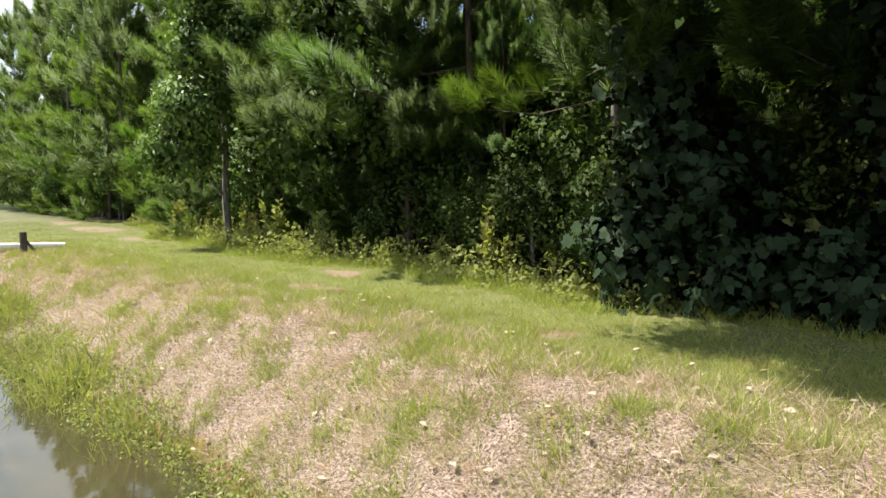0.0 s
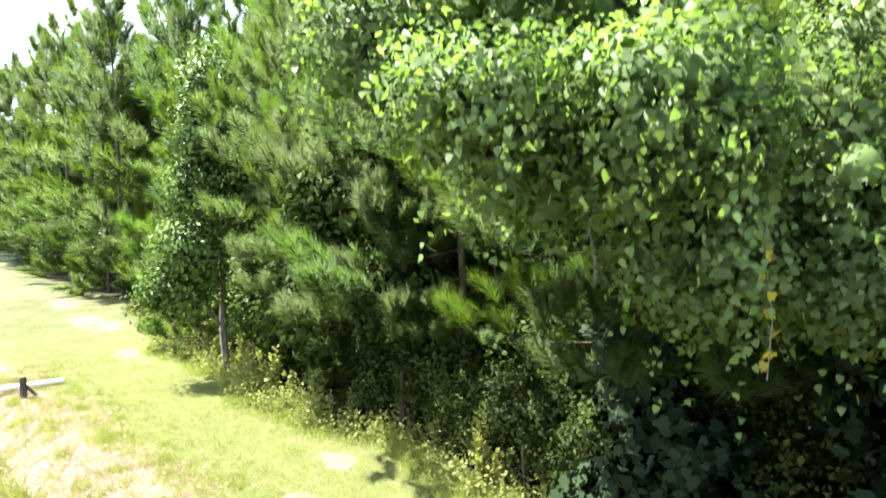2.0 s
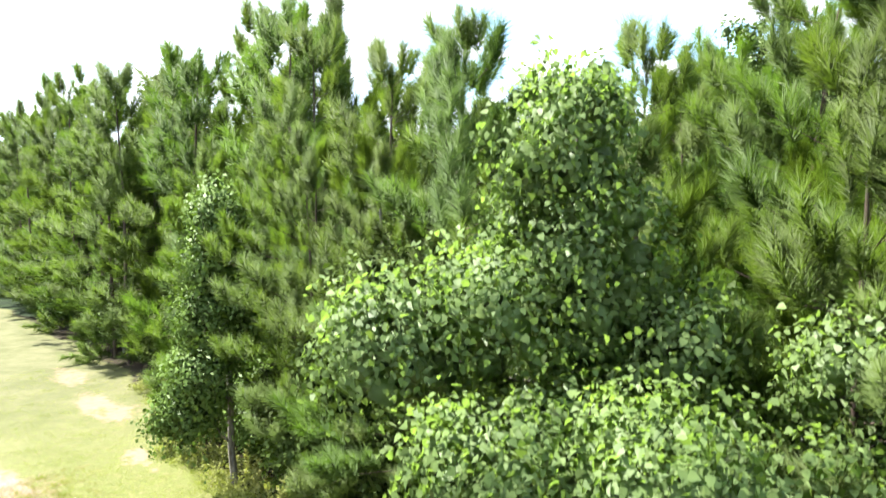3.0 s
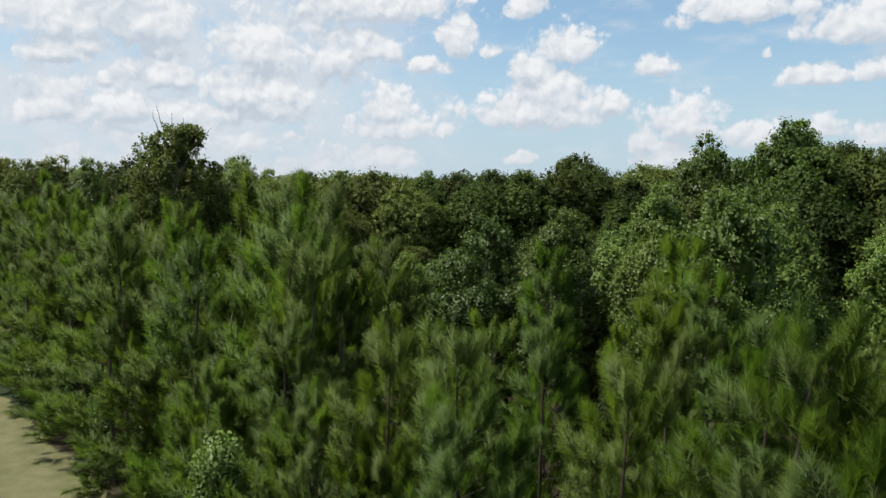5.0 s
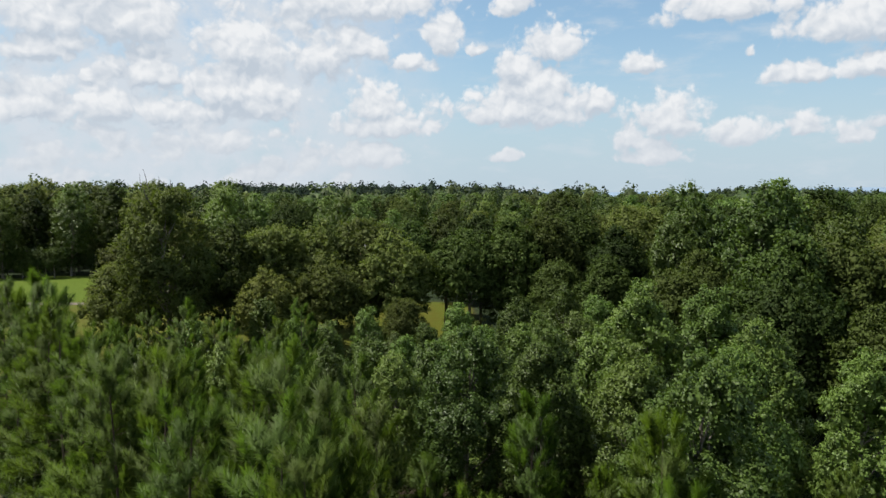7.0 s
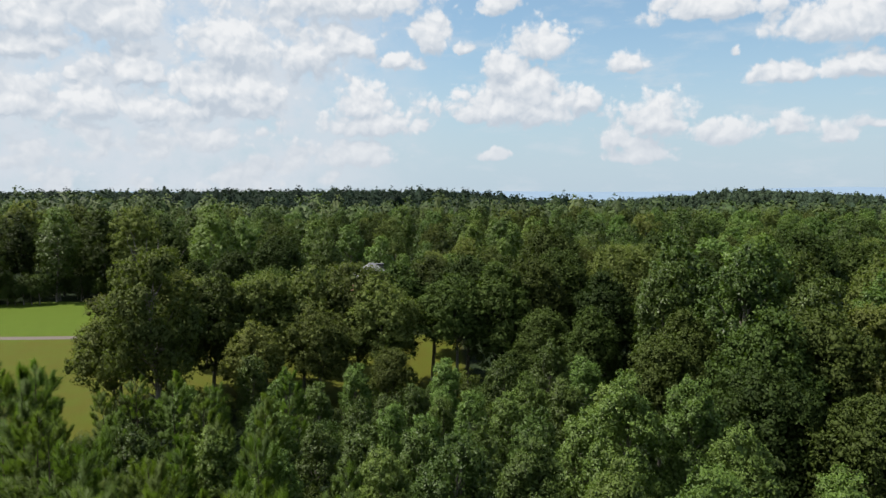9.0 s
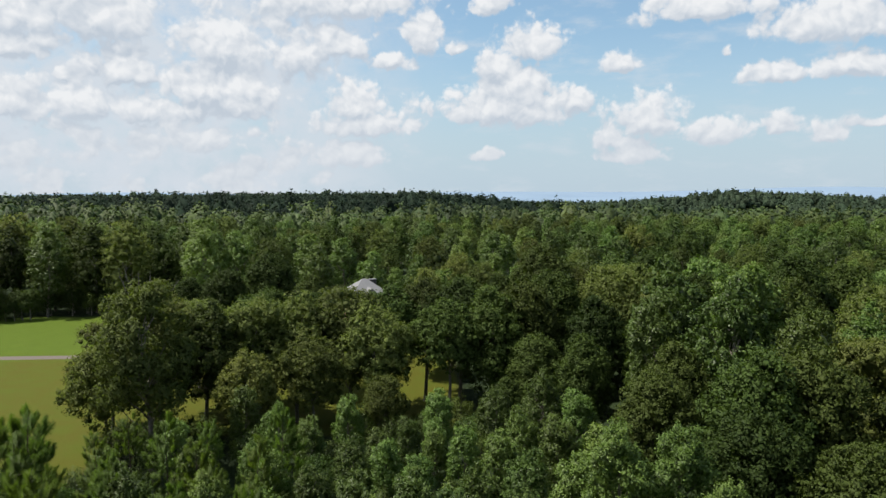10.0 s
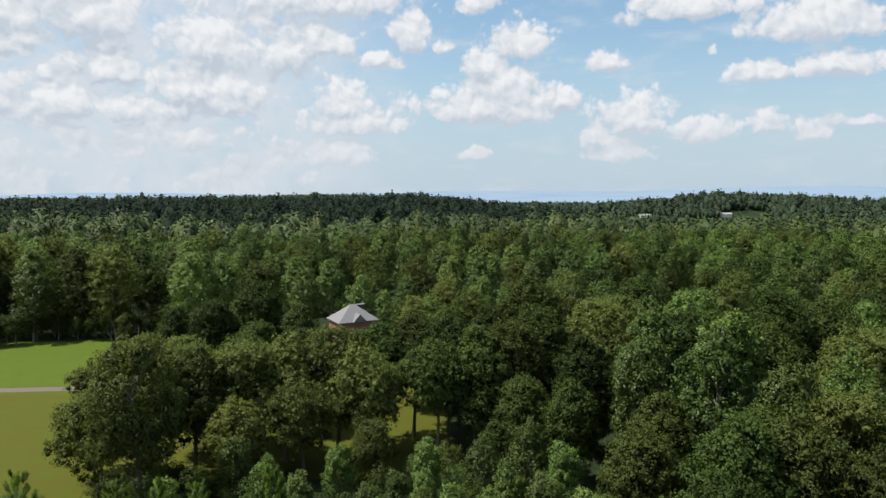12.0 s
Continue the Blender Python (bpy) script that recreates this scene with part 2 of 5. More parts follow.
def strew_faced(template, faces, places, normals, ups, sizes):
    """Copies of a small shape laid with its z along the normals and its y as near as can be to the ups."""
    z = unit(normals)
    y = unit(ups - z * np.sum(ups * z, axis=-1, keepdims=True))
    x = np.cross(y, z)
    s = np.asarray(sizes).reshape(-1, 1, 1)
    v = places[:, None, :] + s * (template[None, :, 0:1] * x[:, None] + template[None, :, 1:2] * y[:, None] + template[None, :, 2:3] * z[:, None])
    f = faces[None] + (np.arange(len(places)) * len(template))[:, None, None]
    return v.reshape(-1, 3), f.reshape(-1, faces.shape[1])


def tube(points, radii, sides=6):
    """A tapered tube along a line of points."""
    p, r = np.asarray(points, float), np.asarray(radii, float)
    d = unit(np.gradient(p, axis=0))
    up = np.where(np.abs(d[:, 2:3]) > 0.9, np.array([[1.0, 0, 0]]), np.array([[0, 0, 1.0]]))
    x = unit(np.cross(d, up))
    y = np.cross(d, x)
    a = np.linspace(0, 2 * np.pi, sides, endpoint=False)
    v = p[:, None] + r[:, None, None] * (np.cos(a)[None, :, None] * x[:, None] + np.sin(a)[None, :, None] * y[:, None])
    k = len(p)
    i, j = np.meshgrid(np.arange(k - 1), np.arange(sides), indexing="ij")
    f = np.stack([i * sides + j, i * sides + (j + 1) % sides, (i + 1) * sides + (j + 1) % sides, (i + 1) * sides + j], -1)
    return v.reshape(-1, 3), f.reshape(-1, 4)


def bent(a, b, sag, rng, n=5):
    """A line from a to b that sags and wavers a little."""
    t = np.linspace(0, 1, n)[:, None]
    p = np.asarray(a) * (1 - t) + np.asarray(b) * t
    p[:, 2] += sag * np.sin(t[:, 0] * np.pi)
    p[1:-1] += rng.normal(size=(n - 2, 3)) * 0.03 * np.linalg.norm(np.asarray(b) - np.asarray(a))
    return p


LEAF = np.array([(0, 0, 0), (0.32, 0.45, 0.06), (0, 1, -0.08), (-0.32, 0.45, 0.06)])
LEAF_F = np.array([(0, 1, 2), (0, 2, 3)])
SPRIG = np.array([(0.02, 0, 0), (0.30, 0.42, 0.05), (0.30, 0.88, -0.05), (-0.02, 0, 0), (-0.36, 0.36, 0.05), (-0.42, 0.72, -0.04), (-0.09, 0.30, 0.02), (0.10, 0.36, 0.02), (-0.04, 1.05, -0.06)])
SPRIG_F = np.array([(0, 1, 2), (3, 5, 4), (6, 7, 8)])
HEART = np.array([(0, 0.04, 0), (0.40, 0.10, 0.07), (0.36, 0.50, 0.05), (0, 1.0, -0.12), (-0.36, 0.50, 0.05), (-0.40, 0.10, 0.07)])
HEART_F = np.array([(0, 1, 2), (0, 2, 3), (0, 3, 4), (0, 4, 5)])
LOBED = np.array([(0, 0.05, 0), (0.28, -0.05, 0.03), (0.48, 0.25, 0.08), (0.33, 0.45, 0.03), (0.36, 0.72, 0.06), (0.12, 0.70, 0.0), (0, 1.0, -0.10),
                  (-0.12, 0.70, 0.0), (-0.36, 0.72, 0.06), (-0.33, 0.45, 0.03), (-0.48, 0.25, 0.08), (-0.28, -0.05, 0.03)])
LOBED_F = np.array([(0, 1, 2), (0, 2, 3), (0, 3, 5), (3, 4, 5), (0, 5, 6), (0, 6, 7), (0, 7, 9), (7, 8, 9), (0, 9, 10), (0, 10, 11)])


def turned_out(v, f, outward):
    """Winds each three-sided face so that it faces the outward way given for it."""
    p = v[f]
    n = np.cross(p[:, 1] - p[:, 0], p[:, 2] - p[:, 0])
    flip = np.sum(n * outward, axis=1) < 0
    f = f.copy()
    f[flip] = f[flip][:, ::-1]
    return f


def cores(rng, mids, sizes, flat=0.85, rough=0.8):
    """The close dark foliage within each lump: a rough twenty-sided kernel."""
    g = (1 + 5 ** 0.5) / 2
    ico = unit(np.array([(-1, g, 0), (1, g, 0), (-1, -g, 0), (1, -g, 0), (0, -1, g), (0, 1, g), (0, -1, -g), (0, 1, -g), (g, 0, -1), (g, 0, 1), (-g, 0, -1), (-g, 0, 1)]))
    tri = np.array([(0, 11, 5), (0, 5, 1), (0, 1, 7), (0, 7, 10), (0, 10, 11), (1, 5, 9), (5, 11, 4), (11, 10, 2), (10, 7, 6), (7, 1, 8),
                    (3, 9, 4), (3, 4, 2), (3, 2, 6), (3, 6, 8), (3, 8, 9), (4, 9, 5), (2, 4, 11), (6, 2, 10), (8, 6, 7), (9, 8, 1)])
    k = len(mids)
    r = np.asarray(sizes)[:, None, None] * (0.8 + 0.4 * rng.random((k, 12, 1)))
    v = mids[:, None] + ico[None] * r * np.array([1, 1, flat])
    return v.reshape(-1, 3), (tri[None] + 12 * np.arange(k)[:, None, None]).reshape(-1, 3), unit(np.tile(ico, (k, 1)) + rough * rng.normal(size=(12 * k, 3)))


def tuft_shape(count, wide, rng, body=9):
    """A soft brush of pine needles about a shoot along y, with the way each needle points."""
    v, f, w = [], [], []
    for i in range(count):
        core = i % body == 0
        a, y0 = 6.283 * rng.random(), 0.62 * rng.random()
        lean = (0.30 + 0.95 * rng.random()) * (1.15 - 0.8 * y0)
        out = np.array([math.cos(a) * math.sin(lean), math.cos(lean), math.sin(a) * math.sin(lean)])
        base = np.array([0, y0, 0])
        side = unit(np.cross(out, rng.normal(size=3))) * wide * (2.2 if core else 1.0)
        tip = base + out * (0.34 + 0.14 * rng.random()) * (0.8 if core else 1.0)
        v += [base - side, base + side, tip]
        w += [out] * 3
        f.append((3 * i, 3 * i + 1, 3 * i + 2))
    return np.array(v), np.array(f), np.array(w)


# ---------- the lie of the land ----------
# s runs across the bank towards the wood, u along it
NX, NY = 0.735, 0.678


def smooth(a, b, x):
    t = np.clip((np.asarray(x, float) - a) / (b - a), 0, 1)
    return t * t * (3 - 2 * t)


def wave(x, y, k, ph):
    return np.sin(x * k + ph) * np.cos(y * k * 0.87 - ph * 1.7) + 0.5 * np.sin(x * k * 2.1 - y * k * 1.7 + ph * 3.1)


def wood_edge(u):
    """How far across the bank the wood begins."""
    return 5.9 + 1.7 * smooth(12, 22, u) + 0.22 * np.sin(u * 1.1) + 0.12 * np.sin(u * 2.7 + 1)


def bank_top(u):
    return 2.9 - 0.25 * smooth(4, 10, u) + 0.08 * np.sin(u * 1.7)


WATER = -0.30


def ground_z(x, y):
    x, y = np.asarray(x, float), np.asarray(y, float)
    s, u = NX * x + NY * y, -NY * x + NX * y
    top = bank_top(u)
    bank = 0.42 - 0.62 * np.maximum(top - s, 0) ** 1.08 + 0.02 * wave(x, y, 1.9, 0.3) + 0.012 * wave(x, y, 5.3, 1.1)
    bank = np.maximum(bank, -1.6)
    r = np.hypot(x, y)
    far_side = smooth(-34, -40, s) * 2.2
    bank = np.minimum(bank + far_side, 0.6)
    dip = -1.9 * np.exp(-((x - 3) / 22) ** 2 - ((y - 76) / 11) ** 2)
    land = 0.35 + dip
    roll = 2.0 * wave(x, y, 0.006, 0.5) * smooth(170, 500, r)
    ridge = 2 * np.exp(-((y - 640 - 0.25 * x) / 190) ** 2) * smooth(420, 120, x)
    hill = 20 * np.exp(-((x - 540) / 190) ** 2 - ((y - 1010) / 95) ** 2)
    vale = -15 * smooth(150, 430, y) * smooth(30, 210, x) - 26 * smooth(900, 2600, r) - 3 * smooth(600, 800, y) * smooth(100, 250, x)
    near = np.where(s < top + 1.0, bank, land + 0.02 * wave(x, y, 1.9, 0.3) + 0.07)
    return np.where(r < 60, near, land + roll + ridge + hill + vale)


def spot(x, y):
    return float(ground_z(x, y))


def along(u, s):
    return s * NX - u * NY, s * NY + u * NX


# ---------- ground ----------
def ground_material():
    m, N = material("ground")
    geo = m.node_tree.nodes.new("ShaderNodeNewGeometry")
    at = geo.outputs["Position"]

    def zone(name):
        n = m.node_tree.nodes.new("ShaderNodeAttribute")
        n.attribute_name = name
        return n.outputs["Fac"]
    fine, mid, wide = N.noise(at, 60.0, 5.0, 0.7).outputs[0], N.noise(at, 5.0, 5.0, 0.6).outputs[0], N.noise(at, 0.5, 4.0).outputs[0]
    straw = N.mix(N.step(fine, 0.36, 0.64), (0.085, 0.055, 0.040), (0.58, 0.45, 0.36))
    straw = N.mix(N.step(mid, 0.5, 0.72, 0.0, 0.7), straw, (0.25, 0.145, 0.09))
    straw = N.mix(N.step(N.noise(at, 1.7, 5.0, 0.65).outputs[0], 0.48, 0.66, 0.0, 0.7), straw, N.mix(fine, (0.20, 0.15, 0.09), (0.34, 0.27, 0.16)))
    grass = N.mix(N.step(fine, 0.35, 0.65), (0.085, 0.100, 0.028), (0.270, 0.292, 0.092))
    grass = N.mix(N.step(mid, 0.45, 0.75, 0.0, 0.5), grass, (0.30, 0.25, 0.12))
    clay = N.mix(mid, (0.26, 0.17, 0.115), (0.36, 0.27, 0.19))
    # leaf litter, darkened so that the shade under the trees is in its colour
    shaded_litter = N.mix(fine, (0.018, 0.015, 0.009), (0.060, 0.044, 0.027))
    lawn = N.mix(wide, (0.076, 0.132, 0.008), (0.114, 0.182, 0.014))
    lawn = N.mix(N.step(mid, 0.3, 0.8, 0.0, 0.4), lawn, (0.110, 0.088, 0.018))
    lawn = N.mix(N.math("MULTIPLY", zone("unmown"), N.step(wide, 0.2, 0.7, 0.35, 0.8)), lawn, (0.104, 0.092, 0.010))
    mud = N.mix(N.step(mid, 0.35, 0.65), (0.11, 0.085, 0.035), (0.30, 0.20, 0.075))
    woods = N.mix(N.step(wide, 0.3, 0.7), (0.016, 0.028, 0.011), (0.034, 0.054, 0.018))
    rough_edge = N.math("MULTIPLY", N.math("SUBTRACT", mid, 0.5), 0.9)

    def over(base, name, top):
        f = N.step(N.math("ADD", zone(name), rough_edge), 0.35, 0.65)
        return N.mix(f, base, top)
    c = over(shaded_litter, "grass", grass)
    c = N.mix(zone("dry"), c, N.mix(N.step(N.noise(at, 0.9, 6.0, 0.7).outputs[0], 0.35, 0.65), (0.120, 0.124, 0.066), (0.205, 0.190, 0.118)))
    c = over(c, "straw", straw)
    c = over(c, "clay", clay)
    c = over(c, "lawn", lawn)
    c = over(c, "mud", mud)
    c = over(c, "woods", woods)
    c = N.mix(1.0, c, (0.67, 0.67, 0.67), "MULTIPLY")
    h = N.math("ADD", fine, N.math("MULTIPLY", mid, 1.6))
    return finish(m, N, principled(N, c, 0.95, bump(N, h, 0.7, 0.03), spec=0.15))


def clay_patches(u, s):
    """Bare red earth: a few patches where wheels have turned."""
    spots = ((3.4, 4.05, 0.45, 0.22), (2.2, 3.55, 0.4, 0.2), (6.6, 4.2, 0.5, 0.3), (7.6, 5.1, 0.6, 0.25), (1.0, 3.6, 0.22, 0.12), (0.5, 4.8, 0.3, 0.2),
             (20.0, 5.9, 2.0, 0.7), (24.5, 6.2, 1.6, 0.6), (15.5, 5.2, 1.0, 0.4))
    w = np.zeros_like(u)
    for a, b, p, q in spots:
        w = np.maximum(w, 0.75 - 0.5 * (((u - a) / p) ** 2 + ((s - b) / q) ** 2) + 0.28 * wave(u, s, 4.3, a))
    return np.clip(w, 0, 1)


def hill_field(x, y):
    """The clearing on the far hill and the low ground before it."""
    a = np.degrees(np.arctan2(x, y))
    return ((np.abs(a - 27.6) < 1.7) & (y > 835) & (y < 915)) | ((np.abs(a - 20.5) < 0.7) & (y > 850) & (y < 890))


def low_growth(x, y):
    """Where the wood before the clearing has been cut and is growing up again."""
    a = np.degrees(np.arctan2(x, y))
    return ((np.abs(a - 26.6) < 3.0) | (np.abs(a - 20.5) < 0.8)) & (y > 520) & (y < 850)


def in_lawn(x, y):
    near = smooth(62, 68, y) * smooth(94, 90, y) * smooth(10, 4, x)
    left = smooth(-24, -28, x) * smooth(48, 54, y) * smooth(125, 122, y + 1.5 * np.sin(x * 0.15))
    return np.maximum(near, left)


def build_ground():
    rings = np.concatenate([[0.4], 0.8 * 1.042 ** np.arange(0, 213)])
    rings = rings[rings < 4900]
    a = np.linspace(0, 2 * np.pi, 300, endpoint=False)
    R, A = np.meshgrid(rings, a, indexing="ij")
    x, y = R * np.sin(A), R * np.cos(A)
    z = ground_z(x, y)
    k, n = R.shape
    i, j = np.meshgrid(np.arange(k - 1), np.arange(n), indexing="ij")
    f = np.stack([i * n + j, i * n + (j + 1) % n, (i + 1) * n + (j + 1) % n, (i + 1) * n + j], -1).reshape(-1, 4)
    v = np.concatenate([np.stack([x, y, z], -1).reshape(-1, 3), [(0, 0, spot(0, 0))]])
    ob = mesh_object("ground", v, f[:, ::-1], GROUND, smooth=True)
    x, y, z = v.T
    s, u = NX * x + NY * y, -NY * x + NX * y
    r = np.hypot(x, y)
    edge, top = wood_edge(u), bank_top(u)
    near = (r < 62) & (s < edge + 0.3)
    open_left = smooth(edge + 0.4, edge - 0.3, s) * (r < 62)
    zones = {
        "grass": open_left,
        "straw": open_left * smooth(top + 0.75, top + 0.25, s) * smooth(22, 12, u),
        "dry": open_left * smooth(12, 24, u) * 0.7,
        "clay": np.maximum(clay_patches(u, s) * near, hill_field(x, y) * (x > 380) * (y > 850)),
        "lawn": np.maximum(np.maximum(in_lawn(x, y), in_lawn(x, y - 5)) * (r > 40), hill_field(x, y) * (x < 380)),
        "unmown": smooth(97.5, 95.5, y) * (r < 140),
        "mud": smooth(WATER + 0.12, WATER + 0.02, z) * near,
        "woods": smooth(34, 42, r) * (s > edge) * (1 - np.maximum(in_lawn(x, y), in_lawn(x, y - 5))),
    }
    for name, w in zones.items():
        ob.data.attributes.new(name, "FLOAT", "POINT").data.foreach_set("value", np.asarray(w, np.float32))
    return tagged(ob, "grassy earth bank, lawn and wooded land to the horizon", "ground", kind="structure")


GROUND = ground_material()
build_ground()


def build_pond():
    m, N = material("pond_water")
    at = m.node_tree.nodes.new("ShaderNodeTexCoord").outputs["Object"]
    h = N.noise(at, 3.5, 3.0).outputs[0]
    c = N.mix(N.noise(at, 0.8, 3.0).outputs[0], (0.022, 0.022, 0.010), (0.060, 0.048, 0.022))
    finish(m, N, principled(N, c, 0.03, bump(N, h, 0.05, 0.02), spec=0.5))
    bm = bmesh.new()
    bmesh.ops.create_grid(bm, x_segments=12, y_segments=12, size=0.5)
    bmesh.ops.transform(bm, matrix=Matrix.Translation((*along(3, -19), WATER)) @ Matrix.Rotation(math.atan2(NY, NX), 4, "Z") @ Matrix.Diagonal((44, 60, 1, 1)), verts=bm.verts)
    me = bpy.data.meshes.new("water")
    bm.to_mesh(me)
    bm.free()
    me.materials.append(m)
    return tagged(new("water", me), "still greenish brown pond water reflecting sky and trees", "pond", kind="structure")


build_pond()


# ---------- trees ----------
def place(ob, x, y, turn=0.0, size=1.0, sink=0.06, z=None):
    ob.matrix_basis = pose(x, y, (spot(x, y) if z is None else z) - sink, 0, 0, turn) @ Matrix.Diagonal((size, size, size, 1))
    return ob


def tree_root(name, label, group=""):
    return tagged(new(name), label, "tree", group)


def pine(seed, H, reach, first, needles, wide, label, few=1.0, full=False):
    """A young pine: straight trunk, whorls of limbs, brushes of needles turned up at the ends."""
    rng = np.random.default_rng(seed)
    root = tree_root("pine_tree", label, "pines of the young plantation")
    k = 9
    t = np.linspace(0, 1, k)
    lean = rng.normal(size=2) * 0.02 * H
    line = np.stack([lean[0] * t ** 2 + 0.03 * np.sin(t * 7 + seed), lean[1] * t ** 2 + 0.03 * np.cos(t * 6), t * H * 0.975], -1)
    wood = Heap()
    wood.add(*tube(line, 0.0068 * H * (1 - t) ** 0.8 + 0.012, 8))
    at, way, size = [], [], []
    z = first
    while z < H - 0.3:
        q = z / H
        grow = (1 - q) ** 0.62 * (0.75 + 0.25 * smooth(0, 0.4, q)) * (0.5 + 0.5 * smooth(0.02, 0.22, q))
        for b in range(rng.integers(4, 6)):
            a = rng.random() * 6.283
            L = reach * grow * (0.65 + 0.6 * rng.random()) + 0.25
            rise = -0.10 + 0.85 * q ** 1.4 + 0.14 * rng.normal()
            out = np.array([math.cos(a) * math.cos(rise), math.sin(a) * math.cos(rise), math.sin(rise)])
            base = np.array([np.interp(z, line[:, 2], line[:, 0]), np.interp(z, line[:, 2], line[:, 1]), z + 0.1 * rng.normal()])
            tip = base + out * L
            wood.add(*tube(bent(base, tip, -0.06 * L, rng, 3), np.linspace(0.004 + 0.0035 * L, 0.003, 3), 3))
            side = unit(np.cross(out, (0, 0, 1)))
            n = int((3.5 + 4.6 * L) if full else (2.5 + 3.0 * L))
            far = 1 - 0.62 * rng.random(n) ** 1.4
            far[0] = 1.0
            wing = rng.normal(size=n) * 0.20 * L * (1.25 - far)
            for t, g in zip(far, wing):
                hub = base + out * L * t + side * g + np.array([0, 0, -0.06 * L * math.sin(t * 3.14) + 0.05 * rng.normal()])
                w = unit(out * 0.75 + side * g * 1.6 + np.array([0, 0, 0.42 + 1.25 * q]) + 0.26 * rng.normal(size=3))
                at.append(hub)
                way.append(w)
                size.append((0.40 + 0.20 * rng.random()) * few * (1.0 if t > 0.6 else 0.85))
        z += 0.46 + 0.22 * rng.random()
    for d in range(4):
        at.append(line[-1] + np.array([0, 0, -0.2 * d]))
        way.append(unit(np.array([0.35 * rng.normal(), 0.35 * rng.normal(), 1])))
        size.append(0.5)
    wood.object("trunk", PINE_BARK, root)
    at, way, size = np.array(at), np.array(way), np.array(size)
    crown = Heap()
    for n in range(3):
        shape, tri, point = tuft_shape(needles, wide, rng, 5 if full else 8)
        pick = np.arange(len(at)) % 3 == n
        k, state = int(pick.sum()), rng.integers(1 << 30)
        v, f = strew(shape, tri, at[pick], way[pick], size[pick], np.random.default_rng(state))
        w, _ = strew(point, tri, np.zeros((k, 3)), way[pick], np.ones(k), np.random.default_rng(state))
        out = unit(at[pick] * np.array([1, 1, 0]) + 1e-4) + np.array([0, 0, 0.6])
        out = np.repeat(out, len(shape), 0)
        crown.add(v, turned_out(v, f, out[f[:, 0]]), unit(0.7 * w + 0.35 * out + np.array([0, 0, 0.2])))
    crown.object("crown", NEEDLES, root)
    return root


def leaf_lumps(rng, mids, sizes, per, leaf, out_from, flat=0.85, shape=LEAF, shape_f=LEAF_F, droop=0.3, wild=0.22, heart=None):
    """Leaves over the outer and upper sides of many lumps, shingled and facing out."""
    n = len(mids)
    own = np.repeat(np.arange(n), per)
    outward = unit(mids - out_from)[own]
    d = unit(rng.normal(size=(len(own), 3)) + 0.7 * outward + np.array([0, 0, 0.3]))
    r = 0.62 + 0.50 * rng.random(len(own)) + 0.12 * rng.normal(size=len(own))
    at = mids[own] + d * (r * sizes[own])[:, None] * np.array([1, 1, flat])
    normals = unit(d + wild * rng.normal(size=d.shape) + np.array([0, 0, 0.15]))
    whole = outward if heart is None else unit(mids - heart)[own]
    soft = np.repeat(unit(0.4 * d + 0.25 * outward + 0.5 * whole + 0.22 * rng.normal(size=d.shape)), len(shape), 0)
    ups = rng.normal(size=d.shape) + d * 0.4 + np.array([0, 0, -droop])
    return *strew_faced(shape, shape_f, at, normals, ups, leaf * (0.5 + 1.0 * rng.random(len(own)))), soft


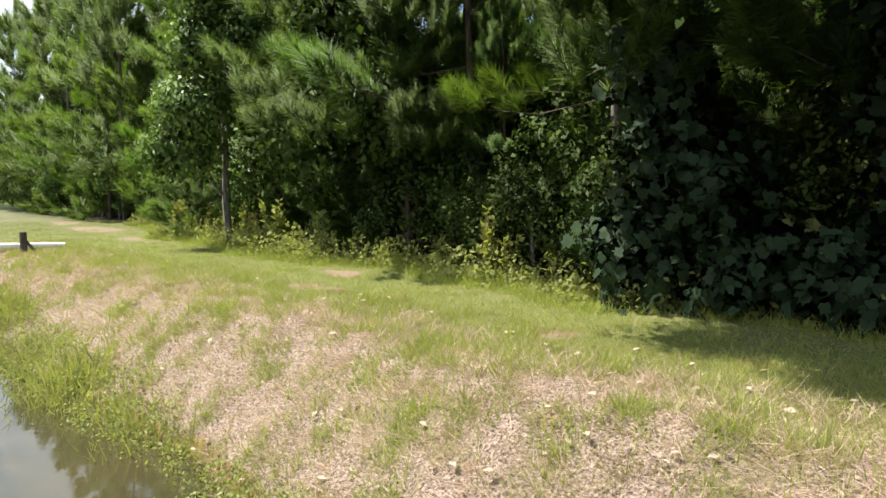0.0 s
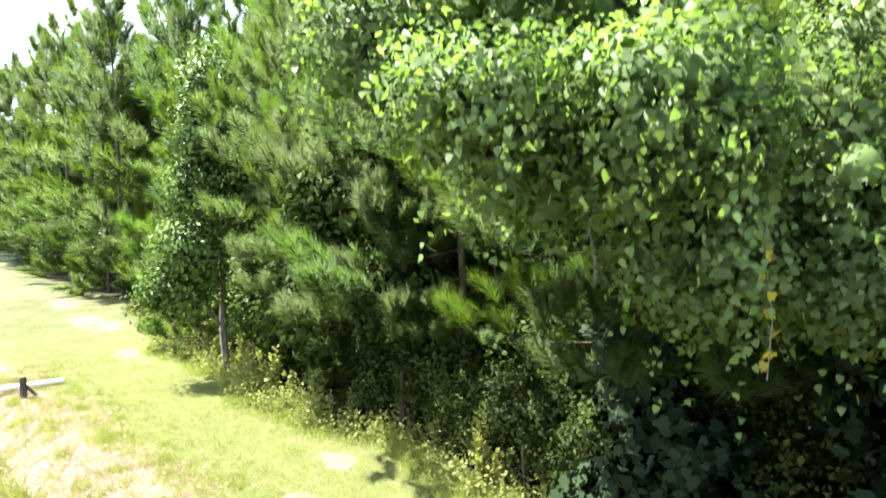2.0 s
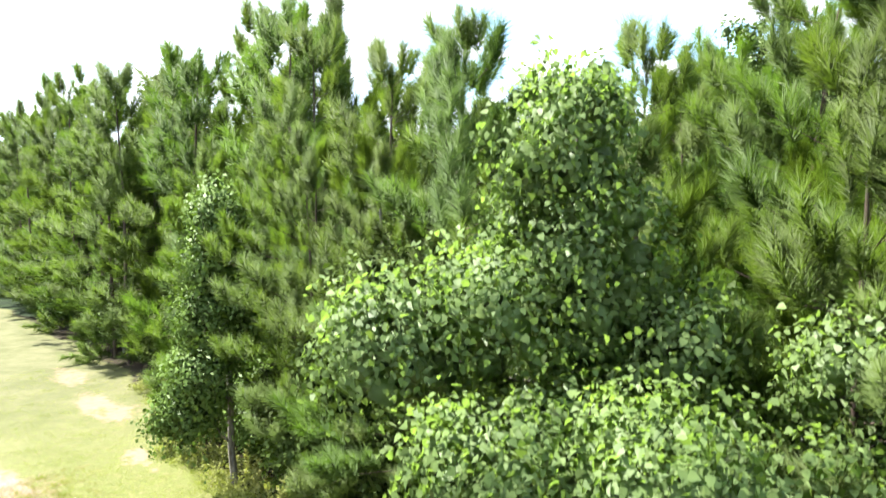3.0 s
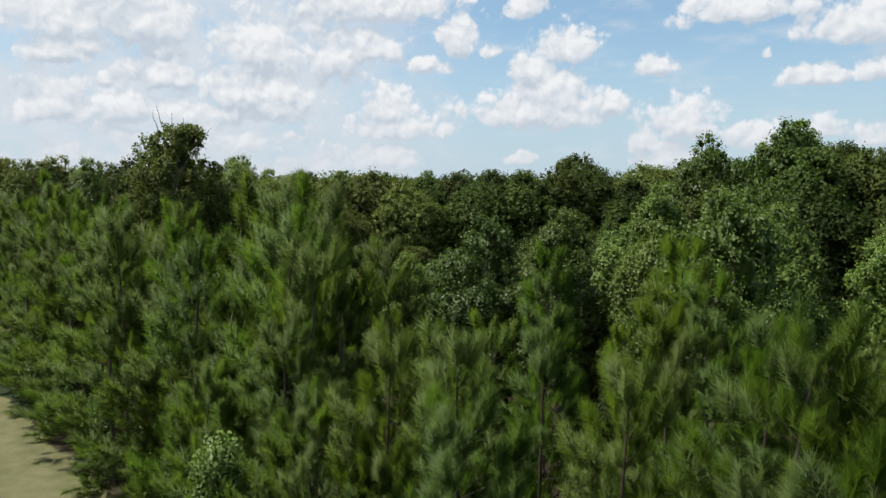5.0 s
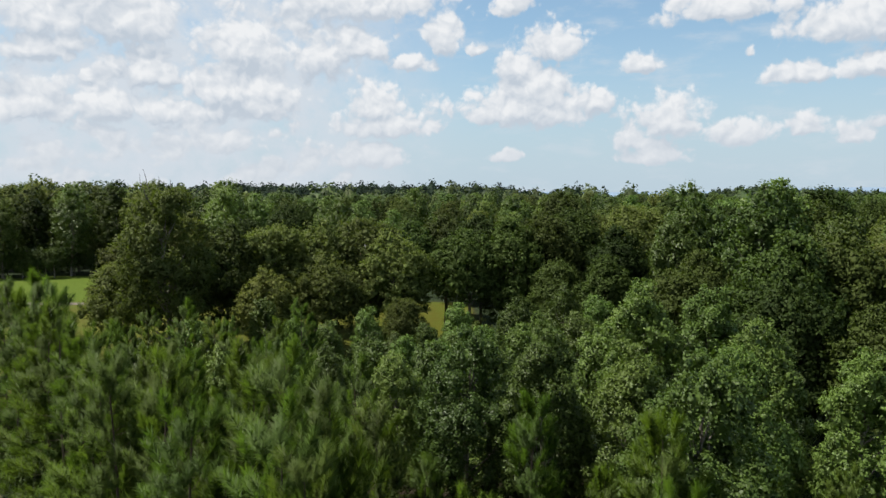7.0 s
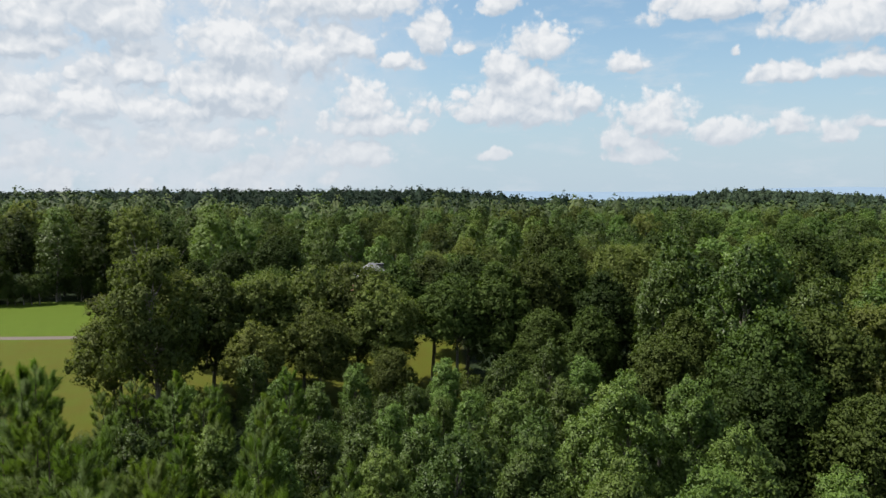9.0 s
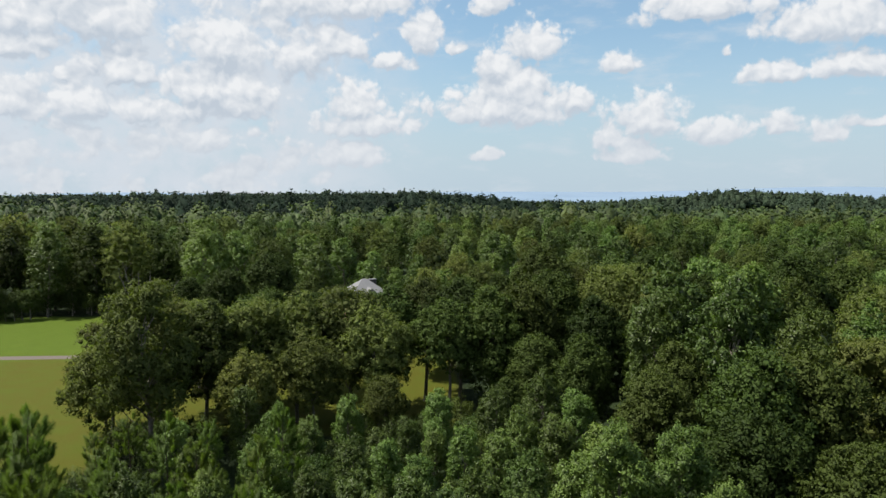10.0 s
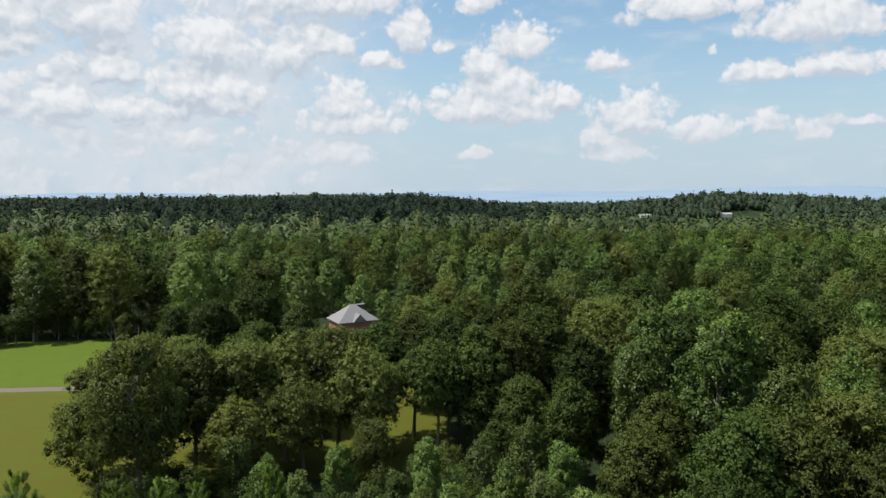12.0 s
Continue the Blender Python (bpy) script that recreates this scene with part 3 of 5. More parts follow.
def hardwood(seed, H, width, low, leaf, per, mat, name, label, group="", boughs=22, each=10, lump=0.082, bark=None, point=0.35, close=True, bough=0.28, stretch=1.0, shape=LEAF, shape_f=LEAF_F):
    """A broadleaf tree: trunk, limbs to rounded boughs, each bough a heap of leafy lumps."""
    rng = np.random.default_rng(seed)
    root = tree_root(name, label, group)
    t = np.linspace(0, 1, 8)
    tall = H * 0.75
    line = np.stack([0.02 * H * np.sin(t * 4 + seed), 0.02 * H * np.sin(t * 3 + 2 * seed), t * tall], -1)
    wood = Heap()
    wood.add(*tube(line, 0.013 * H * (1 - t) ** 0.7 + 0.02, 8))
    mid, half = low + (H - low) * 0.5, (H - low) / 2
    # boughs spread evenly about the crown, with chance in their reach
    i = np.arange(boughs) + 0.5
    up, a = 1 - 1.75 * i / boughs, i * 2.39996 + seed
    dirs = unit(np.stack([np.cos(a) * np.sqrt(np.maximum(1 - up ** 2, 0)), np.sin(a) * np.sqrt(np.maximum(1 - up ** 2, 0)), up], -1) + 0.22 * rng.normal(size=(boughs, 3)))
    size = bough * width * (0.7 + 0.5 * rng.random(boughs))
    room = np.maximum(np.array([width / 2, width / 2, half])[None] - size[:, None], 0.15)
    c = dirs * room * (0.78 + 0.24 * rng.random((boughs, 1))) + np.array([0, 0, mid])
    c[:, :2] *= (1.0 - point * smooth(mid - 0.2 * half, H, c[:, 2]))[:, None]
    c[:, 2] = np.maximum(c[:, 2], size * 0.7 + 0.05)
    for k in range(boughs):
        base_z = np.clip(c[k, 2] - 0.5 * np.hypot(c[k, 0], c[k, 1]) - 0.1 * H, low * 0.7 + 0.05 * H, tall * 0.95)
        b = np.array([np.interp(base_z, line[:, 2], line[:, 0]), np.interp(base_z, line[:, 2], line[:, 1]), base_z])
        wood.add(*tube(bent(b, c[k], 0.05 * H * (rng.random() - 0.5), rng, 5), np.linspace(0.005 * H, 0.010, 5), 5))
    wood.object("trunk", bark or GREY_BARK, root)
    own = np.repeat(np.arange(boughs), each)
    d = unit(rng.normal(size=(len(own), 3)) + 0.8 * dirs[own] + np.array([0, 0, 0.4]))
    mids = c[own] + d * (size[own] * (0.60 + 0.36 * rng.random(len(own))))[:, None] * np.array([1, 1, stretch])
    lumps = lump * width * (0.5 + 1.0 * rng.random(len(own)))
    crown = Heap()
    heart = np.array([0, 0, mid - 0.4 * half])
    crown.add(*leaf_lumps(rng, mids, lumps, per, leaf, c[own], stretch, shape, shape_f, wild=0.7, heart=heart))
    inner = np.repeat(np.arange(boughs), max(each * per // 7, 8))
    at = c[inner] + unit(rng.normal(size=(len(inner), 3))) * (size[inner] * 0.75 * rng.random(len(inner)) ** 0.5)[:, None]
    facing = unit(rng.normal(size=at.shape) + unit(at - heart))
    v, f = strew_faced(shape, shape_f, at, facing, rng.normal(size=at.shape), leaf * 1.7 * (0.7 + 0.6 * rng.random(len(at))))
    crown.add(v, f, np.repeat(facing, len(shape), 0))
    if close:
        crown.add(*cores(rng, mids, lumps * 0.42, stretch, 0.6))
        crown.add(*cores(rng, c, size * 0.34, stretch, 0.6))
    top = max(v[:, 2].max() for v in crown.v)
    for v in crown.v:
        v[:, 2] *= H / top
    crown.object("crown", mat, root)
    return root


def scatter(rng, n, inside, gap, box, taken):
    """Places by chance, no two nearer than the gap."""
    out = []
    x0, y0, x1, y1 = box
    for _ in range(n):
        x, y = x0 + (x1 - x0) * rng.random(), y0 + (y1 - y0) * rng.random()
        if inside(x, y) and all((x - a) ** 2 + (y - b) ** 2 > gap * gap for a, b in taken):
            taken.append((x, y))
            out.append((x, y))
    return out


def bank_of(x, y):
    return NX * x + NY * y, -NY * x + NX * y


def beyond_edge(x, y, margin):
    s, u = bank_of(x, y)
    return s > wood_edge(u) + margin


rng = np.random.default_rng(7)
PINE_LABEL = "young green pine with dense upturned needle brushes in the plantation"
near_pines = [pine(k, 9.2, r, 0.35, 165, 0.0065, PINE_LABEL, 1.15, True) for k, r in ((11, 2.0), (12, 1.8), (13, 2.2))]
mid_pines = [pine(k, 9.2, r, 0.35, 150, 0.0075, PINE_LABEL, 1.4) for k, r in ((14, 2.0), (15, 1.8), (16, 2.2))]
far_pines = [pine(k, 9.2, r, 0.6, 90, 0.011, PINE_LABEL, 1.5) for k, r in ((21, 2.0), (22, 1.75), (23, 2.2))]


def pine_for(x, y):
    d = math.hypot(x, y)
    return (near_pines if d < 10.5 and y > 3 else mid_pines if d < 17.5 and y > 3 else far_pines)[int(abs(x * 7 + y * 5)) % 3]


used = set()


def plant(ob, x, y, height, model, turn=None, sink=0.06):
    """The model itself the first time, copies after that, scaled to the height."""
    turn, size = (rng.random() * 360 if turn is None else turn), height / model
    if ob.name in used:
        c = copy_thing(ob, pose(0, 0, 0))
        c.scale = (1, 1, 1)
        return place(c, x, y, turn, size, sink)
    used.add(ob.name)
    return place(ob, x, y, turn, size, sink)


taken = []
# the pines that stand out, with their heights
for x, y, h in ((-3.7, 17.2, 10.2), (-6.9, 19.3, 9.8), (-5.1, 20.2, 10.6), (0.3, 11.2, 8.3), (7.8, 18.4, 7.4), (-11.7, 24.6, 9.2), (5.6, 11.4, 8.4), (5.1, 14.2, 8.2), (4.6, 7.4, 7.8), 
                (-1.0, 11.0, 5.8), (2.4, 15.6, 8.0), (8.6, 11.6, 7.4), (5.4, 4.2, 7.6), (-2.4, 13.4, 6.6), (2.9, 10.3, 7.8), (-5.4, 15.6, 6.6),
                (-13.0, 26.7, 10.5), (-15.6, 29.6, 10.3), (-19.2, 34.5, 11.0), (-17.2, 31.4, 10.2), (-22.0, 37.4, 10.6), (-10.8, 23.8, 9.6), (-4.1, 19.7, 11.1), (-2.5, 17.7, 10.2), (4.2, 8.4, 8.9), (-0.9, 11.9, 7.9)) + (
                (6.0, 14.4, 8.7), (-2.9, 16.2, 9.2), (6.7, 18.0, 9.0), (3.5, 21.7, 8.5), (-8.6, 22.0, 9.8), (-24.6, 40.8, 10.0), (-1.2, 20.5, 8.8)):
    plant(pine_for(x, y), x, y, h, 9.2)
    taken.append((x, y))
for x, y in scatter(rng, 700, lambda x, y: beyond_edge(x, y, 1.3) and y < 33 and x < 24 and x < 0.72 * y + 6 and math.hypot(x, y) > 7.0, 2.55, (-26, -6, 24, 33), taken):
    d = math.hypot(x, y)
    s, u = bank_of(x, y)
    h = 8.3 + 1.4 * rng.normal() - (1.6 if s < wood_edge(u) + 2.5 else 0)
    h = min(h, 12.0 - d * float(np.interp(x / max(y, 1), (-0.5, -0.15, 0.05, 0.3), (0.07, 0.085, 0.15, 0.205))))
    h *= 0.74 + 0.26 * rng.random()
    if 1.5 < x < 19 and 23 < y:
        continue
    plant(pine_for(x, y), x, y, float(np.clip(h + 0.5 * rng.normal(), 4.2, 10.2)), 9.2)
plant(far_pines[0], -21.3, 39.3, 10.6, 9.2)
for x, y in scatter(rng, 400, lambda x, y: beyond_edge(x, y, 1.5) and x < -8 and x < 0.3 * (y - 33) - 2, 2.8, (-48, 31, 14, 50), taken):
    plant(far_pines[rng.integers(3)], x, y, 6.6 + 1.8 * rng.random(), 9.2)

for i in range(22):
    u = 13.5 + i * 1.15
    h = 5.6 + 2.6 * rng.random()
    plant(pine_for(*along(u, wood_edge(u) + 0.5)), *along(u, wood_edge(u) + 1.7 + 0.6 * rng.random()), h, 9.2)

for i in range(22):
    u = 5.2 + i * 0.72 + 0.3 * rng.random()
    x, y = along(u, wood_edge(u) + 0.9 + 1.2 * rng.random())
    plant(mid_pines[i % 3], x, y, 1.8 + 2.4 * rng.random(), 9.2)

for u, h in ((6.3, 3.4), (7.2, 4.2), (8.1, 3.0), (9.1, 4.0), (10.3, 3.4), (11.6, 4.2)):
    plant(near_pines[int(u) % 3], *along(u, wood_edge(u) + 1.0), h, 9.2)

for i, ob in enumerate(near_pines + mid_pines + far_pines):
    if ob.name not in used:
        plant(ob, 9.0 + 1.5 * i, 6.0 - i, 8.2, 9.2)

GUM_LABEL = "bright green broadleaf tree with glossy leaves above the pines"
GUMS = "bright broadleaf trees among the pines"
gums = [hardwood(k, 10.0, w, 0.6, 0.13, 26, GUM, "gum_tree", GUM_LABEL, GUMS, 26, 16, 0.05, point=p, bough=0.19, stretch=1.35) for k, w, p in ((31, 5.4, 0.42), (32, 4.7, 0.5))]
near_gums = [hardwood(k, 10.0, w, 0.6, 0.092, 56, GUM, "gum_tree", GUM_LABEL, GUMS, 30, 18, 0.045, point=p, bough=0.18, stretch=1.4) for k, w, p in ((33, 5.4, 0.42), (34, 4.7, 0.5))]
for x, y, h in ((2.1, 29.4, 10.0), (5.1, 28.1, 10.2), (8.4, 26.8, 9.8), (11.1, 33.6, 11.4), (8.7, 20.4, 11.0), (11.6, 24.6, 10.2), (14.4, 28.2, 10.4), (17.0, 25.0, 9.8), (14.6, 34.0, 11.0), (-1.4, 33.0, 8.0),
                (-3.5, 47.0, 6.2), (2.4, 49.6, 5.4), (2.6, 53.4, 5.0), (-1.8, 50.2, 5.4), (4.0, 36.8, 8.0), (7.6, 40.0, 7.6), (1.0, 42.0, 6.6), (-5.6, 41.0, 6.6), (-10.7, 49.0, 5.4), (12.4, 40.6, 8.6), (-7.0, 51.4, 6.0), (4.4, 47.6, 6.4), (0.4, 51.6, 5.8),
                (8.8, 50.0, 7.0), (-13.6, 44.6, 7.0), (-8.6, 45.0, 6.0), (-4.4, 55.6, 6.4), (3.0, 56.0, 6.6), (6.6, 44.6, 7.0), (10.6, 45.6, 7.6), (-1.2, 46.4, 6.0), (-10.0, 54.6, 6.4), (-16.4, 50.0, 6.6), (11.6, 56.0, 8.4), (-7.4, 36.4, 7.2), (0.6, 37.6, 7.4), (-11.0, 38.6, 7.2), (9.8, 36.6, 8.4), (-16.0, 39.8, 7.4), (7.6, 54.8, 7.4), (-13.0, 57.0, 7.0), (13.2, 50.4, 8.0), (-2.6, 37.0, 7.6)):
    plant((near_gums if y < 35 else gums)[int(abs(x) * 3) % 2], x, y, h, 10.0)
    taken.append((x, y))

ROW = "oaks along the edge of the lawn"
OAK_LABEL = "dark green oak with a billowing leafy crown"
OLIVE_LABEL = "olive green oak with a broad open crown"
oaks = [hardwood(41, 12.0, 8.0, 1.2, 0.16, 34, OAK, "oak_tree", OAK_LABEL, ROW, 28, 20, 0.05, point=0.5, bough=0.24), hardwood(42, 12.0, 7.2, 1.0, 0.16, 34, OAK, "oak_tree", OAK_LABEL, ROW, 26, 20, 0.052, point=0.6, bough=0.24),
        hardwood(43, 12.0, 9.0, 1.6, 0.16, 34, OLIVE, "oak_tree", OLIVE_LABEL, ROW, 28, 20, 0.048, point=0.4, bough=0.22),
        hardwood(44, 12.0, 8.0, 3.6, 0.16, 34, OAK, "oak_tree", "dark green oak with a high crown on a bare trunk", ROW, 22, 20, 0.05, point=0.4, bough=0.23),
        hardwood(45, 12.0, 8.6, 2.2, 0.16, 34, OLIVE, "oak_tree", OLIVE_LABEL, ROW, 24, 20, 0.048, point=0.4, bough=0.22)]


def plant_top(ob, x, y, top, model):
    """A tree whose top stands at that height above the datum."""
    taken.append((x, y))
    return plant(ob, x, y, top - spot(x, y), model)


for x, y, top, k in ((-28.0, 67.0, 11.4, 2), (-22.8, 64.5, 14.6, 2), (-26.0, 61.0, 10.4, 2), (-18.4, 66.0, 13.4, 4), (-14.4, 68.0, 13.2, 2), (-10.6, 71.0, 13.3, 4), (-5.6, 72.5, 13.7, 2), (-13.8, 62.0, 9.4, 4), (-8.6, 65.0, 10.4, 4), (-2.6, 69.0, 12.4, 4),
                     (2.6, 79.0, 13.6, 3), (-1.2, 77.0, 13.0, 3), (6.4, 76.5, 13.8, 3), (9.4, 71.0, 13.7, 1), (13.0, 73.5, 13.8, 0), (17.2, 78.8, 14.2, 0), (25.0, 80.0, 14.7, 2), (20.0, 69.0, 12.8, 1), (-20.6, 73.0, 12.0, 2), (-15.6, 75.5, 12.4, 0),
                     (4.6, 70.5, 12.4, 3), (9.6, 61.5, 6.4, 1), (13.0, 65.6, 9.6, 0), (16.6, 61.0, 10.6, 1), (-1.6, 63.0, 6.4, 2), (-19.2, 103.0, 14.4, 0), (-13.0, 99.0, 11.6, 1), (-25.0, 100.0, 12.4, 0), (3.4, 96.0, 11.0, 1), (-9.6, 92.0, 7.6, 2),
                     (-3.4, 92.0, 7.0, 0), (8.4, 95.0, 11.6, 0), (13.0, 90.0, 12.4, 1), (18.5, 90.0, 16.2, 0), (23.6, 94.0, 13.0, 2), (-31.0, 103.0, 11.0, 1), (-17.0, 90.0, 11.0, 0), (-24.0, 82.0, 11.0, 2), (-11.0, 82.0, 11.6, 0), (3.0, 87.0, 10.4, 1)):
    plant_top(oaks[k], x, y, top, 12.0)
# the tall thin-crowned tree at the head of the row
tall = hardwood(51, 16.2, 8.6, 3.0, 0.2, 48, OLIVE, "tall_tree", "tall thin-crowned tree with bare twigs at its top", "", 34, 15, 0.045, point=0.15, close=False, bough=0.18)
for k, (bx, by, bz) in enumerate(((-1.5, 0.4, 17.0), (-1.1, 0.9, 17.4), (-0.4, -0.5, 16.8), (0.9, 0.6, 16.6), (2.6, -0.8, 15.8))):
    twig = bent((bx * 0.5, by * 0.5, 14.2), (bx, by, bz), 0.0, np.random.default_rng(520 + k), 6)
    mesh_object("bare_branch", *tube(twig, np.linspace(0.06, 0.012, 6), 5), GREY_BARK, tall, False, "bare grey branch")
place(tall, -20.2, 55.0, 40)
taken.append((-20.2, 55.0))
# the dark wood on the far side of the bright trees
for x, y, top, k in ((19.6, 36.0, 11.0, 0), (21.4, 39.8, 13.6, 1), (25.5, 41.0, 13.2, 0), (21.4, 51.5, 11.4, 1), (34.0, 60.5, 15.0, 0), (42.0, 71.0, 16.2, 1), (49.5, 74.0, 14.8, 0), (33.4, 90.0, 15.2, 0), (29.4, 86.0, 13.8, 2),
                     (37.0, 44.5, 12.4, 0), (31.0, 38.0, 12.2, 1), (33.6, 47.0, 12.6, 2), (44.0, 60.0, 14.4, 2), (17.6, 46.0, 10.6, 0), (28.0, 33.4, 11.6, 1), (22.8, 31.4, 10.6, 0), (26.0, 46.6, 11.8, 1), (38.6, 66.0, 14.4, 1), (31.6, 70.6, 14.2, 0)):
    plant_top(oaks[k], x, y, top + 0.5, 12.0)
for x, y, top, k in ((26.4, 53.5, 16.4, 0), (29.6, 57.6, 16.6, 1), (30.4, 49.5, 13.9, 1), (38.0, 53.0, 13.9, 0), (26.6, 66.5, 16.6, 0), (22.4, 58.8, 14.2, 1)):
    plant_top(gums[k], x, y, top + 0.5, 10.0)

WOOD = "trees of the middle wood"
POPLARS = "pale poplars of the middle wood"
LIGHT_LABEL, POINT_LABEL = "bright green broadleaf tree in the wood", "pale green pointed broadleaf tree"
mids = [hardwood(61, 14.0, 9.0, 0.4, 0.34, 13, OAK, "broadleaf_tree", "green broadleaf tree in the wood", WOOD, 20, 13, 0.05, shape=SPRIG, shape_f=SPRIG_F),
        hardwood(62, 14.0, 7.6, 0.4, 0.34, 13, GUM, "poplar_tree", LIGHT_LABEL, POPLARS, 20, 13, 0.052, point=0.4, bough=0.22, stretch=1.3, shape=SPRIG, shape_f=SPRIG_F),
        hardwood(63, 14.0, 8.4, 0.4, 0.34, 13, OLIVE, "broadleaf_tree", "olive green broadleaf tree in the wood", WOOD, 20, 13, 0.05, shape=SPRIG, shape_f=SPRIG_F),
        hardwood(64, 14.0, 6.6, 0.4, 0.34, 13, GUM, "poplar_tree", POINT_LABEL, POPLARS, 20, 13, 0.055, point=0.55, bough=0.22, stretch=1.4, shape=SPRIG, shape_f=SPRIG_F),
        hardwood(65, 14.0, 7.2, 0.4, 0.34, 13, GUM, "poplar_tree", LIGHT_LABEL, POPLARS, 20, 13, 0.052, point=0.3, bough=0.22, stretch=1.2, shape=SPRIG, shape_f=SPRIG_F),
        hardwood(66, 14.0, 8.0, 0.4, 0.34, 13, OAK, "broadleaf_tree", "green broadleaf tree in the wood", WOOD, 20, 13, 0.05, point=0.5, shape=SPRIG, shape_f=SPRIG_F)]
for x, y in scatter(rng, 900, lambda x, y: x > 15 + 0.08 * (y - 40) and -0.8 * y - 6 < x < 0.72 * y + 6, 6.0, (12, 26, 80, 100), taken):
    plant((oaks[0], oaks[1], oaks[2], oaks[0], gums[0])[rng.integers(5)] if y < 54 else mids[rng.integers(6)], x, y, 8.6 + 5.0 * rng.random(), 12.0)

# the wood behind the lawn and the house
HOUSE = (-6.0, 112.0)


def wood_here(x, y):
    if float(in_lawn(x, y)) > 0.2 or x < -0.8 * y - 10 or x > 0.76 * y + 8:
        return False
    if abs(x - HOUSE[0]) < 9 and abs(y - HOUSE[1]) < 8 or abs(x - HOUSE[0]) < 6.5 and y < HOUSE[1]:
        return False
    return True


# the ridge woods that get the dark, cloud-shadowed leaf colour
def cloud_shade_belt(x, y):
    return (y > 305 + 14 * np.sin(x * 0.02)) & (x < 0.25 * y + 10)


for x, y, top, k in ((-1.7, 176.0, 16.6, 4), (6.0, 172.0, 15.6, 1), (12.0, 160.0, 15.4, 4), (17.7, 184.0, 15.0, 3), (-40.0, 150.0, 15.0, 1), (-72.0, 133.0, 17.2, 0), (-80.0, 138.0, 17.6, 2), (-62.0, 140.0, 16.6, 5)):
    plant_top(mids[k], x, y, top, 14.0)
for x, y in scatter(rng, 1100, wood_here, 6.0, (-130, 92, 130, 160), taken):
    h = 8.6 + 5.2 * rng.random() + (1.5 if y > 130 else 0) + (3.0 if x < -24 and y > 122 else 0) + (1.5 if x < -52 and y > 120 else 0)
    plant(mids[rng.integers(6)], x, y, h, 14.0)
for x, y in scatter(rng, 3200, lambda x, y: wood_here(x, y) and not cloud_shade_belt(x, y), 6.4, (-175, 160, 190, 245), list(taken[-400:])):
    plant(mids[(0, 1, 3, 4, 1, 3, 5, 2)[rng.integers(8)]], x, y, 10.6 + 4.4 * rng.random(), 14.0)


CLUMP = np.array([(0.5, 0.05, -0.12), (0.18, 0.46, -0.05), (-0.36, 0.38, -0.14), (-0.48, -0.12, -0.06), (-0.05, -0.5, -0.12), (0, 0, 0.14)])
CLUMP_F = np.array([(0, 1, 5), (1, 2, 5), (2, 3, 5), (3, 4, 5), (4, 0, 5)])


def far_woods(name, seed, n, r0, r1, tris, leaf, mat, label, keep):
    """Crowns of the far wood, each a loose heap of leaf clumps."""
    rng = np.random.default_rng(seed)
    r = np.sqrt(r0 ** 2 + (r1 ** 2 - r0 ** 2) * rng.random(n))
    a = radians(47) * (2 * rng.random(n) - 1) + radians(3)
    x, y = r * np.sin(a), r * np.cos(a)
    ok = keep(x, y)
    x, y = x[ok], y[ok]
    z = ground_z(x, y)
    h, w = 9.0 + 5 * rng.random(len(x)) + 5.5 * rng.random(len(x)) ** 4 + 2.2 * np.maximum(wave(x, y, 0.021, 1.3), 0), 6 + 4 * rng.random(len(x))
    h = np.where(low_growth(x, y), 0.3, 1.0) * h
    d = unit(rng.normal(size=(len(x), tris, 3)) + np.array([0, -0.15, 0.55]))
    lump = 1 + 0.10 * np.sin(d[..., 0] * 6 + x[:, None]) * np.cos(d[..., 1] * 7 + y[:, None]) + 0.06 * np.sin(d[..., 2] * 9 + x[:, None])
    at = np.stack([x, y, z + h * 0.52], -1)[:, None] + d * lump[..., None] * np.stack([w * 0.5, w * 0.5, h * 0.48], -1)[:, None]
    at = at.reshape(-1, 3)
    normals = unit(d.reshape(-1, 3) + rng.normal(size=at.shape) * 0.45)
    v, f = strew_faced(CLUMP, CLUMP_F, at, normals, rng.normal(size=at.shape), leaf * (0.7 + 0.6 * rng.random(len(at))))
    soft = np.repeat(unit(d.reshape(-1, 3) + rng.normal(size=at.shape) * 0.14), len(CLUMP), 0)
    v2, f2, w2 = cores(rng, np.stack([x, y, z + h * 0.48], -1), w * 0.44, 1.0, 0.35)
    v2[:, 2] = np.repeat(z + h * 0.5, 12) + (v2[:, 2] - np.repeat(z + h * 0.48, 12)) * np.repeat(h / w, 12)
    hue = rng.random(len(x))
    ob = mesh_object(name, np.concatenate([v, v2]), np.concatenate([f, f2 + len(v)]), mat, normals=np.concatenate([soft, w2]))
    ob.data.attributes.new("tint", "FLOAT", "POINT").data.foreach_set("value", np.concatenate([np.repeat(hue, tris * len(CLUMP)), np.repeat(hue, 12)]).astype(np.float32))
    return tagged(ob, label, "woods", kind="stuff")


# cloud shadow over the ridge, and some haze, put into a dark blue-green
CLOUD_SHADED_WOOD = leaf_material("far_pine_leaves", (0.010, 0.021, 0.013), (0.021, 0.038, 0.021), (0.024, 0.042, 0.023), 0.8, 0.1, 0.08, "tint", island=0.1)
WOODLAND = leaf_material("far_leaves", (0.030, 0.054, 0.018), (0.070, 0.105, 0.032), (0.115, 0.150, 0.045), 0.6, 0.15, 0.15, "tint", island=0.15)
# aerial haze is put into these bluish, greyer greens
HAZED_WOODS = leaf_material("distant_leaves", (0.026, 0.044, 0.027), (0.054, 0.080, 0.044), (0.068, 0.096, 0.053), 0.8, 0.1, 0.08, "tint", island=0.1)


